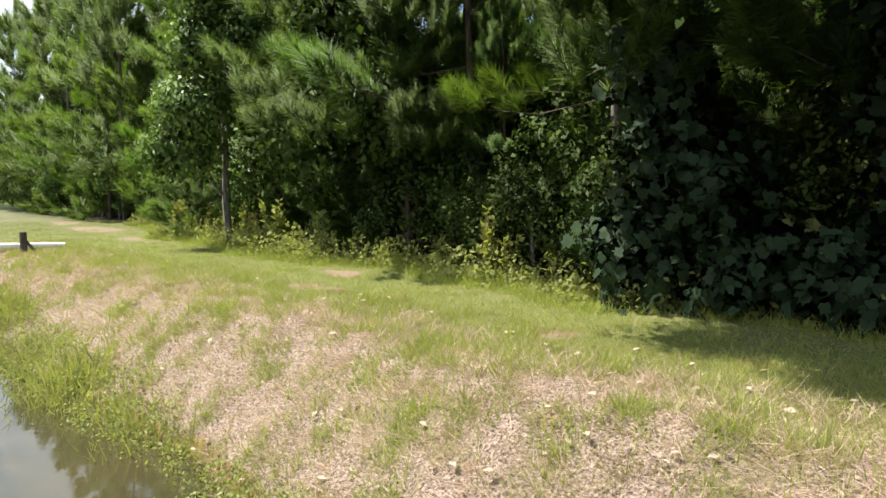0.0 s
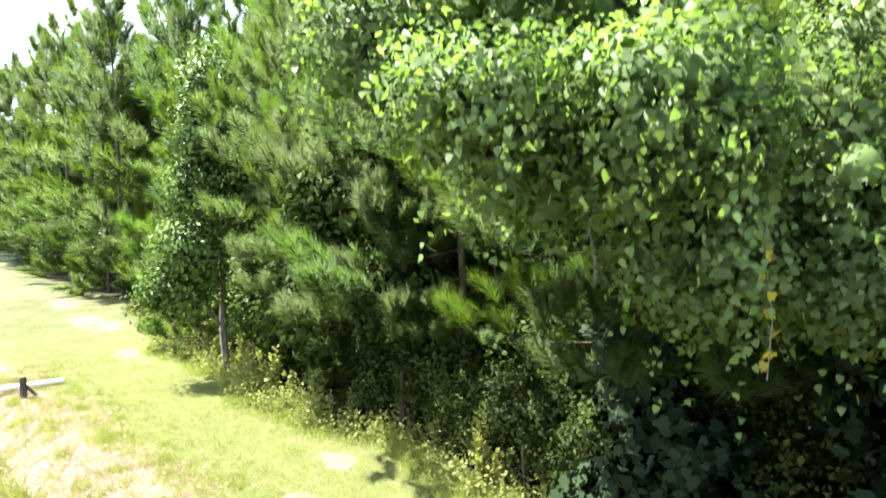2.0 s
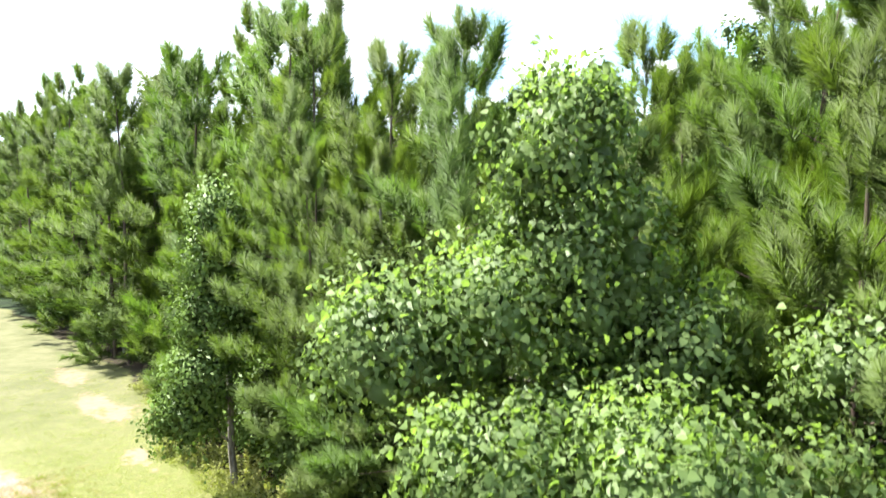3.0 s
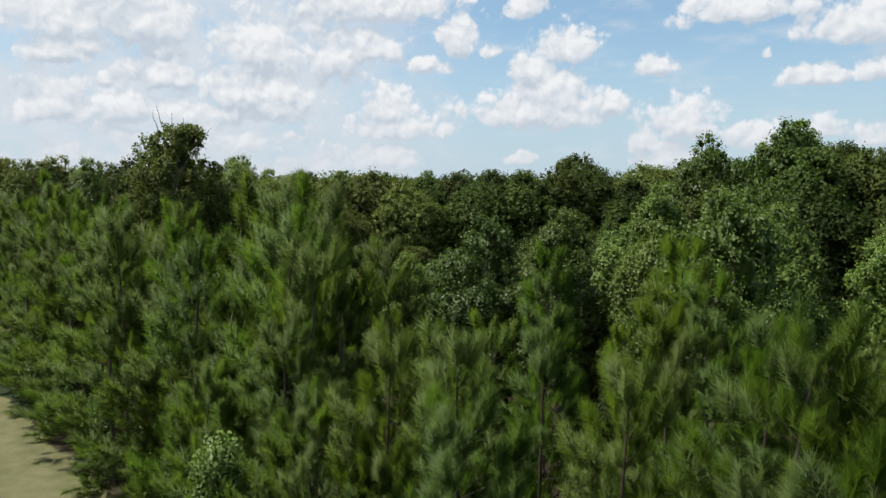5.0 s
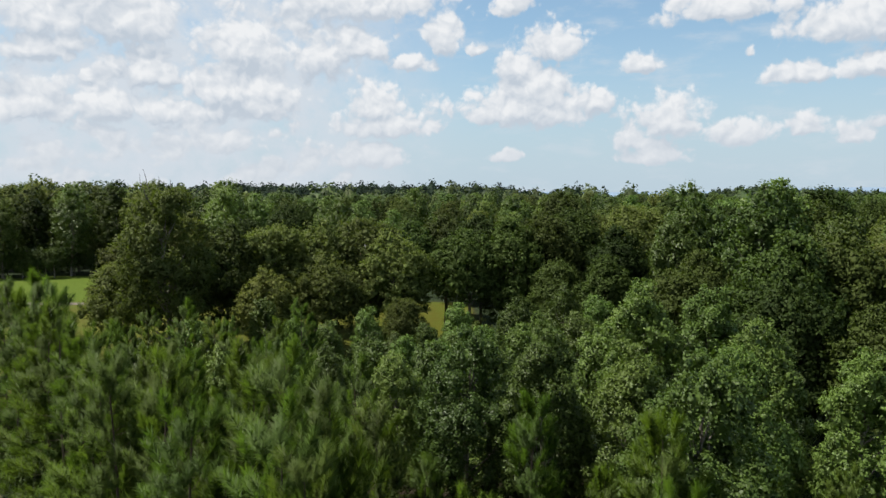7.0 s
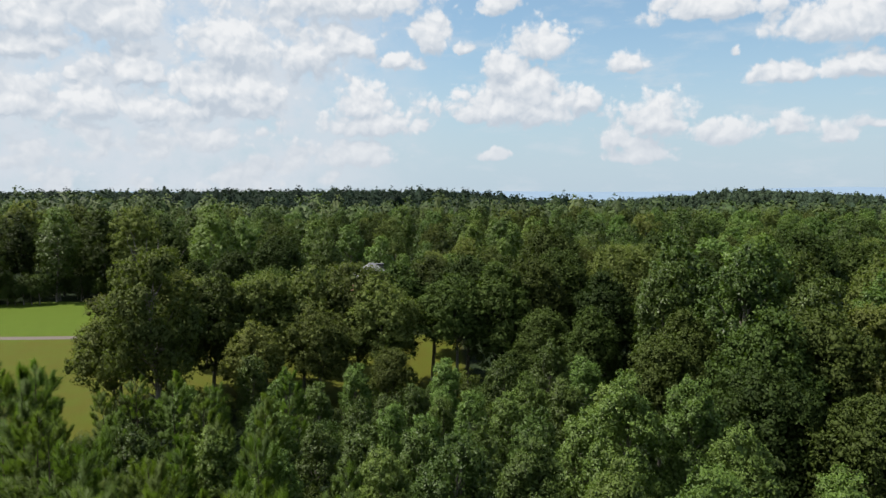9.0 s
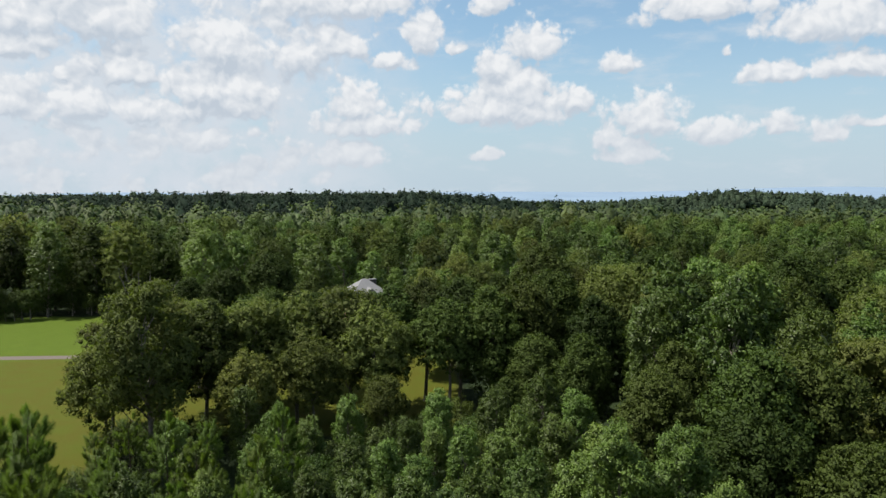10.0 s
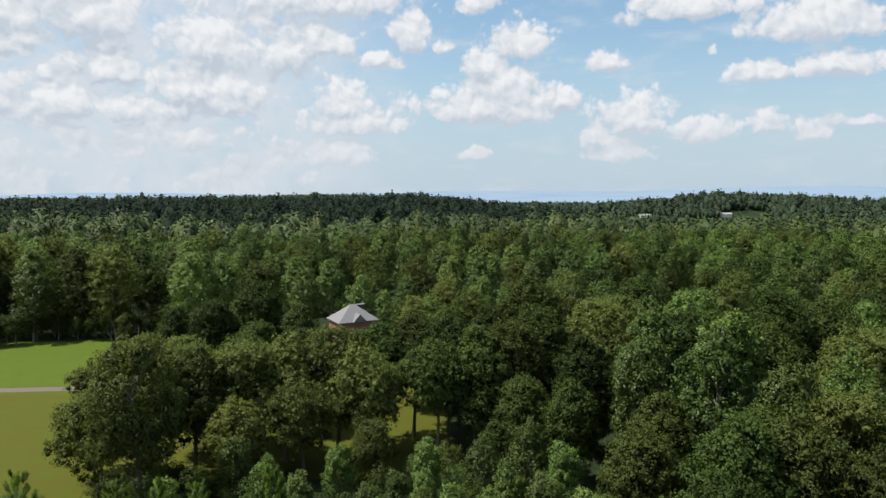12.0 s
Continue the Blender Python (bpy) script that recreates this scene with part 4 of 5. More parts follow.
far_woods("middle_woods", 70, 1500, 225, 340, 90, 1.0, WOODLAND, "green mixed woodland beyond the house and lawn", lambda x, y: ((y > 243) | (x > 192) | (x < -177)) & ~cloud_shade_belt(x, y))
far_woods("middle_distance_woods", 71, 2600, 320, 520, 60, 1.5, WOODLAND, "green mixed woodland rolling away into the distance", lambda x, y: ~cloud_shade_belt(x, y) & ~hill_field(x, y))
far_woods("dark_ridge_woods", 72, 1700, 225, 420, 75, 0.95, CLOUD_SHADED_WOOD, "wood along the ridge, cloud shadow put into its dark green", cloud_shade_belt)
far_woods("far_ridge_woods", 74, 3000, 420, 760, 38, 1.25, CLOUD_SHADED_WOOD, "wood on the far ridge, cloud shadow put into its dark green", cloud_shade_belt)
far_woods("distant_woods", 73, 9000, 480, 1750, 7, 3.0, HAZED_WOODS, "distant wooded hill and valley", lambda x, y: ~(cloud_shade_belt(x, y) & (y < 780)) & ~hill_field(x, y))

far_woods("hill_woods", 75, 11000, 780, 1250, 18, 1.7, HAZED_WOODS, "green woods over the far hill", lambda x, y: (((x - 520) / 240) ** 2 + ((y - 1000) / 190) ** 2 < 1) & ~hill_field(x, y))


# ---------- the house among the trees ----------
def house():
    m, N = material("grey_shingles")
    at = m.node_tree.nodes.new("ShaderNodeTexCoord").outputs["Object"]
    c = N.mix(N.noise(at, 2.0, 5.0).outputs[0], (0.13, 0.13, 0.135), (0.22, 0.22, 0.225))
    finish(m, N, principled(N, c, 0.85))
    m2, N2 = material("brick_wall")
    at2 = m2.node_tree.nodes.new("ShaderNodeTexCoord").outputs["Object"]
    finish(m2, N2, principled(N2, N2.mix(N2.noise(at2, 6.0, 4.0).outputs[0], (0.25, 0.13, 0.09), (0.38, 0.2, 0.15)), 0.9))
    root = tagged(new("house"), "brick house with a pale grey hipped shingle roof among trees", "house")
    bm = bmesh.new()
    bmesh.ops.create_cube(bm, size=1, matrix=pose(0, 0, -2.5) @ Matrix.Diagonal((12, 10, 11, 1)))
    part("wall", bm, m2, root)
    bm = bmesh.new()
    eave = [bm.verts.new(p) for p in ((-6.6, -5.6, 3), (6.6, -5.6, 3), (6.6, 5.6, 3), (-6.6, 5.6, 3))]
    low = [bm.verts.new((v.co.x, v.co.y, 2.8)) for v in eave]
    a, b = bm.verts.new((-0.6, 0, 7.6)), bm.verts.new((0.6, 0, 7.6))
    bm.faces.new((eave[0], eave[1], b, a))
    bm.faces.new((eave[1], eave[2], b))
    bm.faces.new((eave[2], eave[3], a, b))
    bm.faces.new((eave[3], eave[0], a))
    for i in range(4):
        bm.faces.new((low[i], low[(i + 1) % 4], eave[(i + 1) % 4], eave[i]))
    bm.faces.new(low[::-1])
    part("roof", bm, m, root, "pale grey hipped shingle roof")
    bm = bmesh.new()
    ends = [[bm.verts.new((x, y, z)) for x, z in ((-2.2, 3.0), (0.0, 5.4), (2.2, 3.0))] for y in (-6.4, -1.5)]
    for a, b in ((0, 1), (1, 2)):
        bm.faces.new((ends[0][a], ends[0][b], ends[1][b], ends[1][a]))
    bm.faces.new(ends[0])
    bmesh.ops.recalc_face_normals(bm, faces=bm.faces[:])
    part("gable", bm, m, root, "small gable in the front slope of the roof")
    bm = bmesh.new()
    bmesh.ops.create_cube(bm, size=1, matrix=pose(3.4, 2.4, 5.6) @ Matrix.Diagonal((2.6, 1.1, 2.4, 1)))
    bmesh.ops.bevel(bm, geom=bm.edges[:], offset=0.05, segments=1, affect="EDGES")
    m3, N3 = material("weathered_dark_board")
    at3 = m3.node_tree.nodes.new("ShaderNodeTexCoord").outputs["Object"]
    finish(m3, N3, principled(N3, N3.mix(N3.noise(at3, 5.0, 4.0).outputs[0], (0.035, 0.035, 0.038), (0.07, 0.07, 0.072)), 0.8))
    dormer = part("dormer", bm, m3, root, "dark boarded dormer behind the ridge")
    bm = bmesh.new()
    bmesh.ops.create_cube(bm, size=1, matrix=pose(3.4, 2.4, 6.9) @ Matrix.Diagonal((2.9, 1.4, 0.16, 1)))
    part("cap", bm, m, dormer, "pale dormer roof")
    return place(root, *HOUSE, 24, 0.52, -4.5)


house()


# ---------- the near edge of the wood ----------
def vine_tree(seed, x, y, blobs, leaf, per, lumps, mat, name, label, trunk_to, shape=LOBED, shape_f=LOBED_F, thick=0.05):
    """A tree smothered in creeper: a trunk, stems to each heap, and leaves shingled over the heaps. Blobs: places and half sizes."""
    rng = np.random.default_rng(seed)
    z0 = spot(x, y) - 0.05
    root = tree_root(name, label)
    wood = Heap()
    base = np.array([0.0, 0.0, 0.0])
    top = np.array(trunk_to) - (x, y, z0)
    stem = base + (top - base) * np.linspace(0, 1, 7)[:, None]
    stem[1:-1] += 0.35 * thick * rng.normal(size=(5, 3))
    wood.add(*tube(stem, np.linspace(thick * 1.3, thick * 0.4, 7), 7))
    mids, outs, sizes = [], [], []
    for bx, by, bz, rx, ry, rz in blobs:
        c = np.array([bx - x, by - y, bz - z0])
        k = np.clip((c[2] - 0.8) / max(top[2], 0.1), 0.1, 0.95)
        wood.add(*tube(bent(top * k, c, 0.15, rng, 5), np.linspace(thick * 0.5, 0.010, 5), 5))
        d = unit(rng.normal(size=(lumps, 3)) + np.array([-0.15, -0.45, 0.25]))
        mids.append(c + d * np.array([rx, ry, rz]) * (0.55 + 0.4 * rng.random((lumps, 1))))
        outs.append(np.repeat(c[None], lumps, 0))
        sizes.append((0.24 + 0.22 * rng.random(lumps)) * (0.7 + 0.5 * (rx + rz) / 2))
    wood.object("trunk", GREY_BARK, root)
    crown = Heap()
    mids, sizes, outs = np.concatenate(mids), np.concatenate(sizes), np.concatenate(outs)
    crown.add(*leaf_lumps(rng, mids, sizes, per, leaf, outs, 1.0, shape, shape_f, 1.4, 1.0))
    v, f, w = cores(rng, mids, sizes * 0.34, 1.0, 0.5)
    crown.add(v, f, w)
    # strands that hang from the heaps
    for c, r in zip(mids[::4], sizes[::4]):
        n, long = rng.integers(8, 20), 0.3 + 0.7 * rng.random()
        d = unit(rng.normal(size=3) * np.array([1, 1, 0]) + np.array([-0.3, -0.8, 0]))
        t = np.linspace(0, 1, n)[:, None]
        at = c + d * r + np.array([0, 0, -long]) * t + 0.03 * rng.normal(size=(n, 3))
        face = unit(d + 0.5 * rng.normal(size=(n, 3)))
        v, f = strew_faced(shape, shape_f, at, face, np.array([0, 0, -1.0]) + 0.4 * rng.normal(size=(n, 3)), leaf * (0.6 + 0.6 * rng.random(n)))
        crown.add(v, f, np.repeat(face, len(shape), 0))
    crown.object("crown", mat, root)
    root.matrix_basis = pose(x, y, z0)
    return root


heaps_81 = [(1.05, 5.75, 6.45, 0.50, 0.5, 0.7), (1.15, 5.7, 5.6, 0.65, 0.55, 0.8), (0.55, 5.6, 5.15, 0.75, 0.6, 0.6), (0.8, 5.1, 4.3, 0.6, 0.5, 0.5), (-0.3, 5.5, 4.9, 0.6, 0.5, 0.5),
            (1.35, 4.45, 4.15, 0.8, 0.7, 0.55), (2.15, 4.5, 3.95, 0.8, 0.7, 0.6), (3.0, 4.4, 3.6, 0.9, 0.7, 0.6), (1.9, 5.6, 4.9, 0.6, 0.6, 0.6), (3.3, 5.0, 4.7, 0.6, 0.5, 0.6)]
heaps_81 += [(3.9, 4.3, 4.1, 0.7, 0.6, 0.6), (2.7, 4.2, 3.4, 0.5, 0.4, 0.35), (1.8, 4.5, 3.5, 0.5, 0.5, 0.4), (0.5, 4.3, 4.35, 0.6, 0.4, 0.35), (1.3, 3.9, 4.3, 0.5, 0.4, 0.35)]
vine_tree(81, 1.75, 6.75, heaps_81, 0.054, 105, 30, VINE, "vine_draped_tree", "tree smothered in broad-leaved green creeper overhanging the track", (1.2, 6.0, 6.9), HEART, HEART_F)
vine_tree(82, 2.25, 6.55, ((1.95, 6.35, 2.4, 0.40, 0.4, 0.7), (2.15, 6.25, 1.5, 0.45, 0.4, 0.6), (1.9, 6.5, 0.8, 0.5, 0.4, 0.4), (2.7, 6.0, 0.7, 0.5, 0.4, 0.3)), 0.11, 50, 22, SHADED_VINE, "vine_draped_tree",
          "hanging curtain of large creeper leaves, deep shade put into their colour", (2.1, 6.5, 3.4))
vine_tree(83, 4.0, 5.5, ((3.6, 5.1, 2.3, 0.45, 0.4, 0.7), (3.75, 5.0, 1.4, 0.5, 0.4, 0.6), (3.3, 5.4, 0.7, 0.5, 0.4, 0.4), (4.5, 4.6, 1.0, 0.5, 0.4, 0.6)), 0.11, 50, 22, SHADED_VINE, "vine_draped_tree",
          "hanging curtain of large creeper leaves, deep shade put into their colour", (3.7, 5.2, 3.4))
vine_tree(84, -4.12, 13.5, ((-4.15, 12.85, 5.75, 0.36, 0.4, 0.55), (-4.2, 12.85, 4.9, 0.48, 0.45, 0.6), (-4.25, 12.8, 3.9, 0.55, 0.5, 0.7), (-4.3, 12.7, 2.8, 0.7, 0.5, 0.6), (-4.7, 12.8, 2.1, 0.6, 0.5, 0.5), (-3.5, 12.9, 4.0, 0.4, 0.4, 0.6)),
          0.08, 90, 30, GUM, "vine_draped_tree", "slender bare-stemmed tree wrapped in a column of glossy creeper", (-4.1, 12.9, 5.9), LEAF, LEAF_F, 0.06)
vine_tree(85, -0.6, 10.6, ((-0.8, 10.3, 4.6, 0.8, 0.6, 0.8), (-1.4, 10.2, 3.7, 0.7, 0.6, 0.6), (-0.5, 10.0, 2.6, 0.7, 0.5, 0.7), (-1.9, 10.8, 2.2, 0.8, 0.5, 0.8)),
          0.10, 70, 30, OAK, "vine_draped_tree", "young oak with dull green leaves hung with creeper", (-0.9, 10.6, 6.0), LEAF, LEAF_F)

# a broad low pine that reaches out over the track
broad = pine(17, 7.4, 2.8, 2.4, 170, 0.0065, "broad young pine reaching out over the grassy track", 1.15, True)
place(broad, 0.4, 9.5, 200)
used.add(broad.name)
for px, py, ph in ((4.3, 6.6, 7.6), (-1.0, 10.9, 6.2), (-0.5, 10.0, 5.2), (-2.2, 12.0, 6.4), (1.7, 6.9, 6.4), (3.7, 5.9, 6.8), (4.4, 5.2, 6.8)):
    plant(broad, px, py, ph, 7.4)

SHRUB = "leafy green shrub in the dark foot of the wood"
EDGE = "shrubs along the wood's edge"
shrubs = [hardwood(k, 3.0, w, 0.05, 0.085, 34, mat, "shrub", SHRUB, EDGE, 11, 9, 0.1, close=False) for k, w, mat in ((91, 2.4, OAK), (92, 2.2, OAK), (93, 2.6, GUM))]
for i in range(56):
    u = -1.5 + i * 0.82 + 0.3 * rng.random()
    s = wood_edge(u) + 0.9 + 0.7 * rng.random()
    ob = plant(shrubs[i % 2 if u < 8 else i % 3], *along(u, s), 1.6 + 1.3 * rng.random() + (0.5 if u > 8 else 0), 3.0)
    ob["category"] = "shrub"
for i in range(14):
    u = 2.6 + i * 0.42 + 0.2 * rng.random()
    ob = plant(shrubs[i % 2], *along(u, wood_edge(u) + 0.25 + 0.5 * rng.random()), 1.1 + 1.0 * rng.random(), 3.0)
    ob["category"] = "shrub"
for i in range(72):
    x = -104 + 1.15 * i + rng.random()
    ob = plant(shrubs[i % 2], x, 125.0 - 1.5 * math.sin(x * 0.15) + 7.0 * rng.random(), 3.6 + 3.0 * rng.random(), 3.0)
    ob["category"] = "shrub"
for i in range(46):
    u = -3 + i * 0.72 + 0.3 * rng.random()
    s = wood_edge(u) + 2.4 + 2.2 * rng.random()
    ob = plant(shrubs[(i + 1) % 3], *along(u, s), 2.8 + 1.6 * rng.random(), 3.0)
    ob["category"] = "shrub"


for x, y in scatter(rng, 260, lambda x, y: beyond_edge(x, y, 3.0) and y < 34 and x < 0.7 * y + 4, 2.6, (-16, 8, 18, 34), []):
    ob = plant(shrubs[rng.integers(3)], x, y, 2.4 + 1.6 * rng.random(), 3.0)
    ob["category"] = "shrub"


for x, y in scatter(rng, 170, lambda x, y: x < 0.25 * y and x > -0.55 * y, 3.1, (-26, 38, 15, 64), []):
    ob = plant(shrubs[(0, 2, 2)[rng.integers(3)]], x, y, 2.6 + 1.8 * rng.random(), 3.0)
    ob["category"] = "shrub"


# ---------- the hanging sprig with yellow leaves ----------
def sprig():
    rng = np.random.default_rng(5)
    root = tagged(new("vine_strand"), "thin hanging creeper strand with a few yellow leaves", "vine")
    line = np.array([(0, 0, 0), (0.03, 0.0, -0.3), (0.0, 0.02, -0.65), (0.05, 0.0, -1.0), (0.03, 0.0, -1.35)])
    mesh_object("stem", *tube(line, [0.006, 0.005, 0.004, 0.004, 0.003], 5), GREY_BARK, root)
    for i in range(11):
        t = 0.15 + 0.85 * (i + 0.5 * rng.random()) / 11
        p = np.array([np.interp(t * 1.35, -line[:, 2], line[:, k]) for k in range(3)])
        out = unit(np.array([rng.normal(), -0.8, rng.normal() * 0.4]))
        v, f = strew_faced(LOBED, LOBED_F, (p + out * 0.03)[None], out[None], np.array([[0.5 * rng.normal(), 0, -1.0]]), [0.055 + 0.035 * rng.random()])
        mesh_object("leaf", v, f, YELLOW if i > 3 else VINE, root, False, "yellow leaf" if i > 3 else "")
    root.matrix_basis = pose(1.80, 3.72, 4.25)
    return root


YELLOW = leaf_material("yellow_leaves", (0.45, 0.36, 0.03), (0.60, 0.50, 0.06), (0.5, 0.45, 0.05), 0.45, 0.4)
sprig()

# ---------- grass, straw and weeds ----------
BLADE = np.array([(-0.03, 0, 0), (0.03, 0, 0), (0.022, 0.55, 0.06), (-0.022, 0.55, 0.06), (0, 1, 0.22)])
BLADE_F = np.array([(0, 1, 2), (0, 2, 3), (3, 2, 4)])
NARROW = np.array([(-0.022, 0, 0), (0.022, 0, 0), (0, 1, 0.12)])
NARROW_F = np.array([(0, 1, 2)])


def blades(name, u, s, low, high, lean, mat, label, category, seed, shape=NARROW, shape_f=NARROW_F, per=7, spread=0.05, wide=1.0):
    """Tufts of blades at the given places on the bank."""
    rng = np.random.default_rng(seed)
    u, s = np.repeat(u, per), np.repeat(s, per)
    x, y = along(u, s)
    x, y = x + rng.normal(size=len(x)) * spread, y + rng.normal(size=len(x)) * spread
    at = np.stack([x, y, ground_z(x, y) - 0.008], -1)
    ways = unit(rng.normal(size=at.shape) * lean * np.array([1, 1, 0.2]) + np.array([0, 0, 1.0]))
    shape = shape * np.array([wide, 1, 1])
    v, f = strew(shape, shape_f, at, ways, low + (high - low) * rng.random(len(at)) ** 1.5, rng)
    return tagged(mesh_object(name, v, f, mat), label, category, kind="stuff")


GRASS = leaf_material("grass_blades", (0.150, 0.184, 0.036), (0.335, 0.360, 0.105), (0.290, 0.318, 0.088), 0.8, 0.4, 0.05, even=True)
DRY = leaf_material("dry_grass", (0.190, 0.122, 0.086), (0.660, 0.520, 0.420), (0.470, 0.335, 0.255), 0.8, 0.25, 0.1, even=True, island=0.6)
WEED = leaf_material("pond_weed_leaves", (0.1272, 0.15, 0.045), (0.318, 0.33, 0.12), (0.2968, 0.27, 0.08), 0.6, 0.4, 0.1, even=True)
g = np.random.default_rng(3)


def sow(n, near, u0, u1, s_of):
    """Places along the bank, thicker where it is near."""
    u = u0 + (u1 - u0) * g.random(n) ** near
    return u, s_of(u, g.random(n))


def clumped(u, s, k, cut):
    x, y = along(u, s)
    return wave(x, y, k, 0.7) + 0.6 * wave(x, y, k * 2.3, 2.1) + 0.5 * g.normal(size=len(u)) > cut


u, s = sow(30000, 2.2, -0.5, 26, lambda u, r: bank_top(u) + 0.35 + r * (wood_edge(u) - bank_top(u) - 0.2))
k = clumped(u, s, 1.6, -1.0) & (clay_patches(u, s) < 0.45)
blades("track_grass", u[k], s[k], 0.03, 0.10, 0.9, GRASS, "short green grass on the track along the bank", "grass", 1, per=6, wide=1.15)
u, s = sow(8000, 1.6, -0.5, 20, lambda u, r: wood_edge(u) - 0.55 + 0.75 * r)
blades("edge_grass", u, s, 0.05, 0.20, 0.8, GRASS, "long grass at the foot of the wood", "grass", 2, per=5, wide=1.1)
u, s = sow(19000, 1.6, -0.5, 16, lambda u, r: bank_top(u) - 1.35 + 2.2 * r)
k = g.random(len(u)) < 0.8
blades("dry_grass", u[k], s[k], 0.06, 0.20, 2.4, DRY, "flattened dry straw on the bank", "straw", 3, per=9, spread=0.06, wide=0.55)
YELLOWED = leaf_material("yellowed_grass", (0.150, 0.140, 0.045), (0.330, 0.300, 0.125), (0.280, 0.250, 0.095), 0.8, 0.4, 0.05, even=True)
hub_u, hub_s = sow(2400, 1.5, -0.5, 16, lambda u, r: bank_top(u) - 1.4 + 2.9 * r)
many = (2 + 6 * g.random(len(hub_u)) ** 2).astype(int)
u = np.repeat(hub_u, many) + 0.035 * g.normal(size=many.sum())
s = np.repeat(hub_s, many) + 0.035 * g.normal(size=many.sum())
blades("yellow_tuft", u, s, 0.03, 0.12, 0.7, YELLOWED, "small yellowed grass tufts in the straw", "grass", 6, per=10, spread=0.025, wide=0.8)
u, s = sow(9000, 2.0, -0.5, 20, lambda u, r: bank_top(u) + 0.3 + r * (wood_edge(u) - bank_top(u) - 0.3))
blades("thatch", u, s, 0.04, 0.11, 1.8, DRY, "dry thatch among the track grass", "straw", 7, per=3, spread=0.08, wide=0.6)
hub_u, hub_s = sow(760, 1.4, -0.5, 16, lambda u, r: bank_top(u) - 1.35 + 2.4 * r)
many = (2 + 12 * g.random(len(hub_u)) ** 2).astype(int)
u = np.repeat(hub_u, many) + 0.07 * g.normal(size=many.sum())
s = np.repeat(hub_s, many) + 0.06 * g.normal(size=many.sum())
k = np.ones(len(u), bool)
blades("bank_tuft", u[k], s[k], 0.04, 0.16, 0.6, GRASS, "green grass tufts growing through the straw", "grass", 4, per=16, spread=0.04, wide=1.2)
u, s = sow(1500, 1.2, 4.6, 16, lambda u, r: 0.95 + 0.7 * r + 0.04 * u)
k = clumped(u, s, 1.5, 0.35)
blades("pond_grass", u[k], s[k], 0.12, 0.42, 0.5, WEED, "tall bright green rushes at the water's edge", "rushes", 5, BLADE, BLADE_F, per=7, spread=0.06, wide=0.6)
u, s = sow(1900, 1.3, 1.5, 15, lambda u, r: 1.2 + 0.6 * r ** 1.5 + 0.02 * u)
x, y = along(u, s)
at = np.stack([x, y, ground_z(x, y) + 0.03 + 0.12 * g.random(len(x))], -1)
at = np.repeat(at, 14, 0) + g.normal(size=(len(x) * 14, 3)) * np.array([0.06, 0.06, 0.03])
v, f = strew(LEAF, LEAF_F, at, unit(g.normal(size=at.shape) + np.array([0, 0, 0.6])), 0.018 + 0.024 * g.random(len(at)), g)
tagged(mesh_object("waterside_weeds", v, f, WEED), "low leafy weeds by the water", "weeds", kind="stuff")

# leafy plants along the foot of the wood
u, s = sow(1500, 1.5, 0.5, 22, lambda u, r: wood_edge(u) - 0.35 + 0.9 * r)
k = clumped(u, s, 2.1, -0.2)
x, y = along(u[k], s[k])
tall_by = 0.08 + 0.34 * g.random(len(x)) ** 2
at = np.repeat(np.stack([x, y, ground_z(x, y)], -1), 26, 0)
at += np.stack([*(g.normal(size=(2, len(at))) * 0.09), np.repeat(tall_by, 26) * (0.15 + 0.95 * g.random(len(at)))], -1)
v, f = strew(LEAF, LEAF_F, at, unit(g.normal(size=at.shape) + np.array([0, 0, 0.5])), 0.03 + 0.05 * g.random(len(at)), g)
tagged(mesh_object("edge_weeds", v, f, WEED), "low light green leafy weeds at the foot of the wood", "weeds", kind="stuff")

# fallen leaves and bits of stalk on the straw
u, s = sow(240, 1.3, 0, 12, lambda u, r: bank_top(u) - 1.2 + 2.4 * r)
x, y = along(u, s)
at = np.stack([x, y, ground_z(x, y) + 0.045], -1)
v, f = strew_faced(LEAF, LEAF_F, at, unit(g.normal(size=at.shape) * 0.2 + np.array([0, 0, 1])), g.normal(size=at.shape), 0.04 + 0.03 * g.random(len(at)))
PALE = leaf_material("fallen_leaves", (0.28, 0.22, 0.15), (0.46, 0.39, 0.29), (0.4, 0.34, 0.25), 0.7, 0.25, even=True)
tagged(mesh_object("fallen_leaves", v, f, PALE), "pale fallen leaves on the straw", "leaves", kind="stuff")


# weeds with upright stalks along the foot of the wood
def tall_weed(seed, label):
    rng = np.random.default_rng(seed)
    root = tagged(new("tall_weed"), label, "weed", "tall weeds at the wood's edge")
    stems, at, way = Heap(), [], []
    for k in range(4):
        top = np.array([0.10 * rng.normal(), 0.10 * rng.normal(), 0.55 + 0.25 * rng.random()])
        line = bent((0.04 * rng.normal(), 0.04 * rng.normal(), 0), top, 0, rng, 5)
        stems.add(*tube(line, np.linspace(0.008, 0.003, 5), 4))
        for t in np.linspace(0.1, 1, 26):
            p = np.array([np.interp(t, np.linspace(0, 1, 5), line[:, i]) for i in range(3)])
            at.append(p)
            way.append((rng.normal(), rng.normal(), 0.4 + 0.5 * t))
    stems.object("stalk", WEED, root)
    v, f = strew(LEAF, LEAF_F, np.array(at), np.array(way), 0.11 * (0.7 + 0.6 * rng.random(len(at))), rng)
    mesh_object("foliage", v, f, WEED, root)
    return root


weeds = [tall_weed(101, "upright light green weed with narrow leaves"), tall_weed(102, "upright light green weed with narrow leaves")]
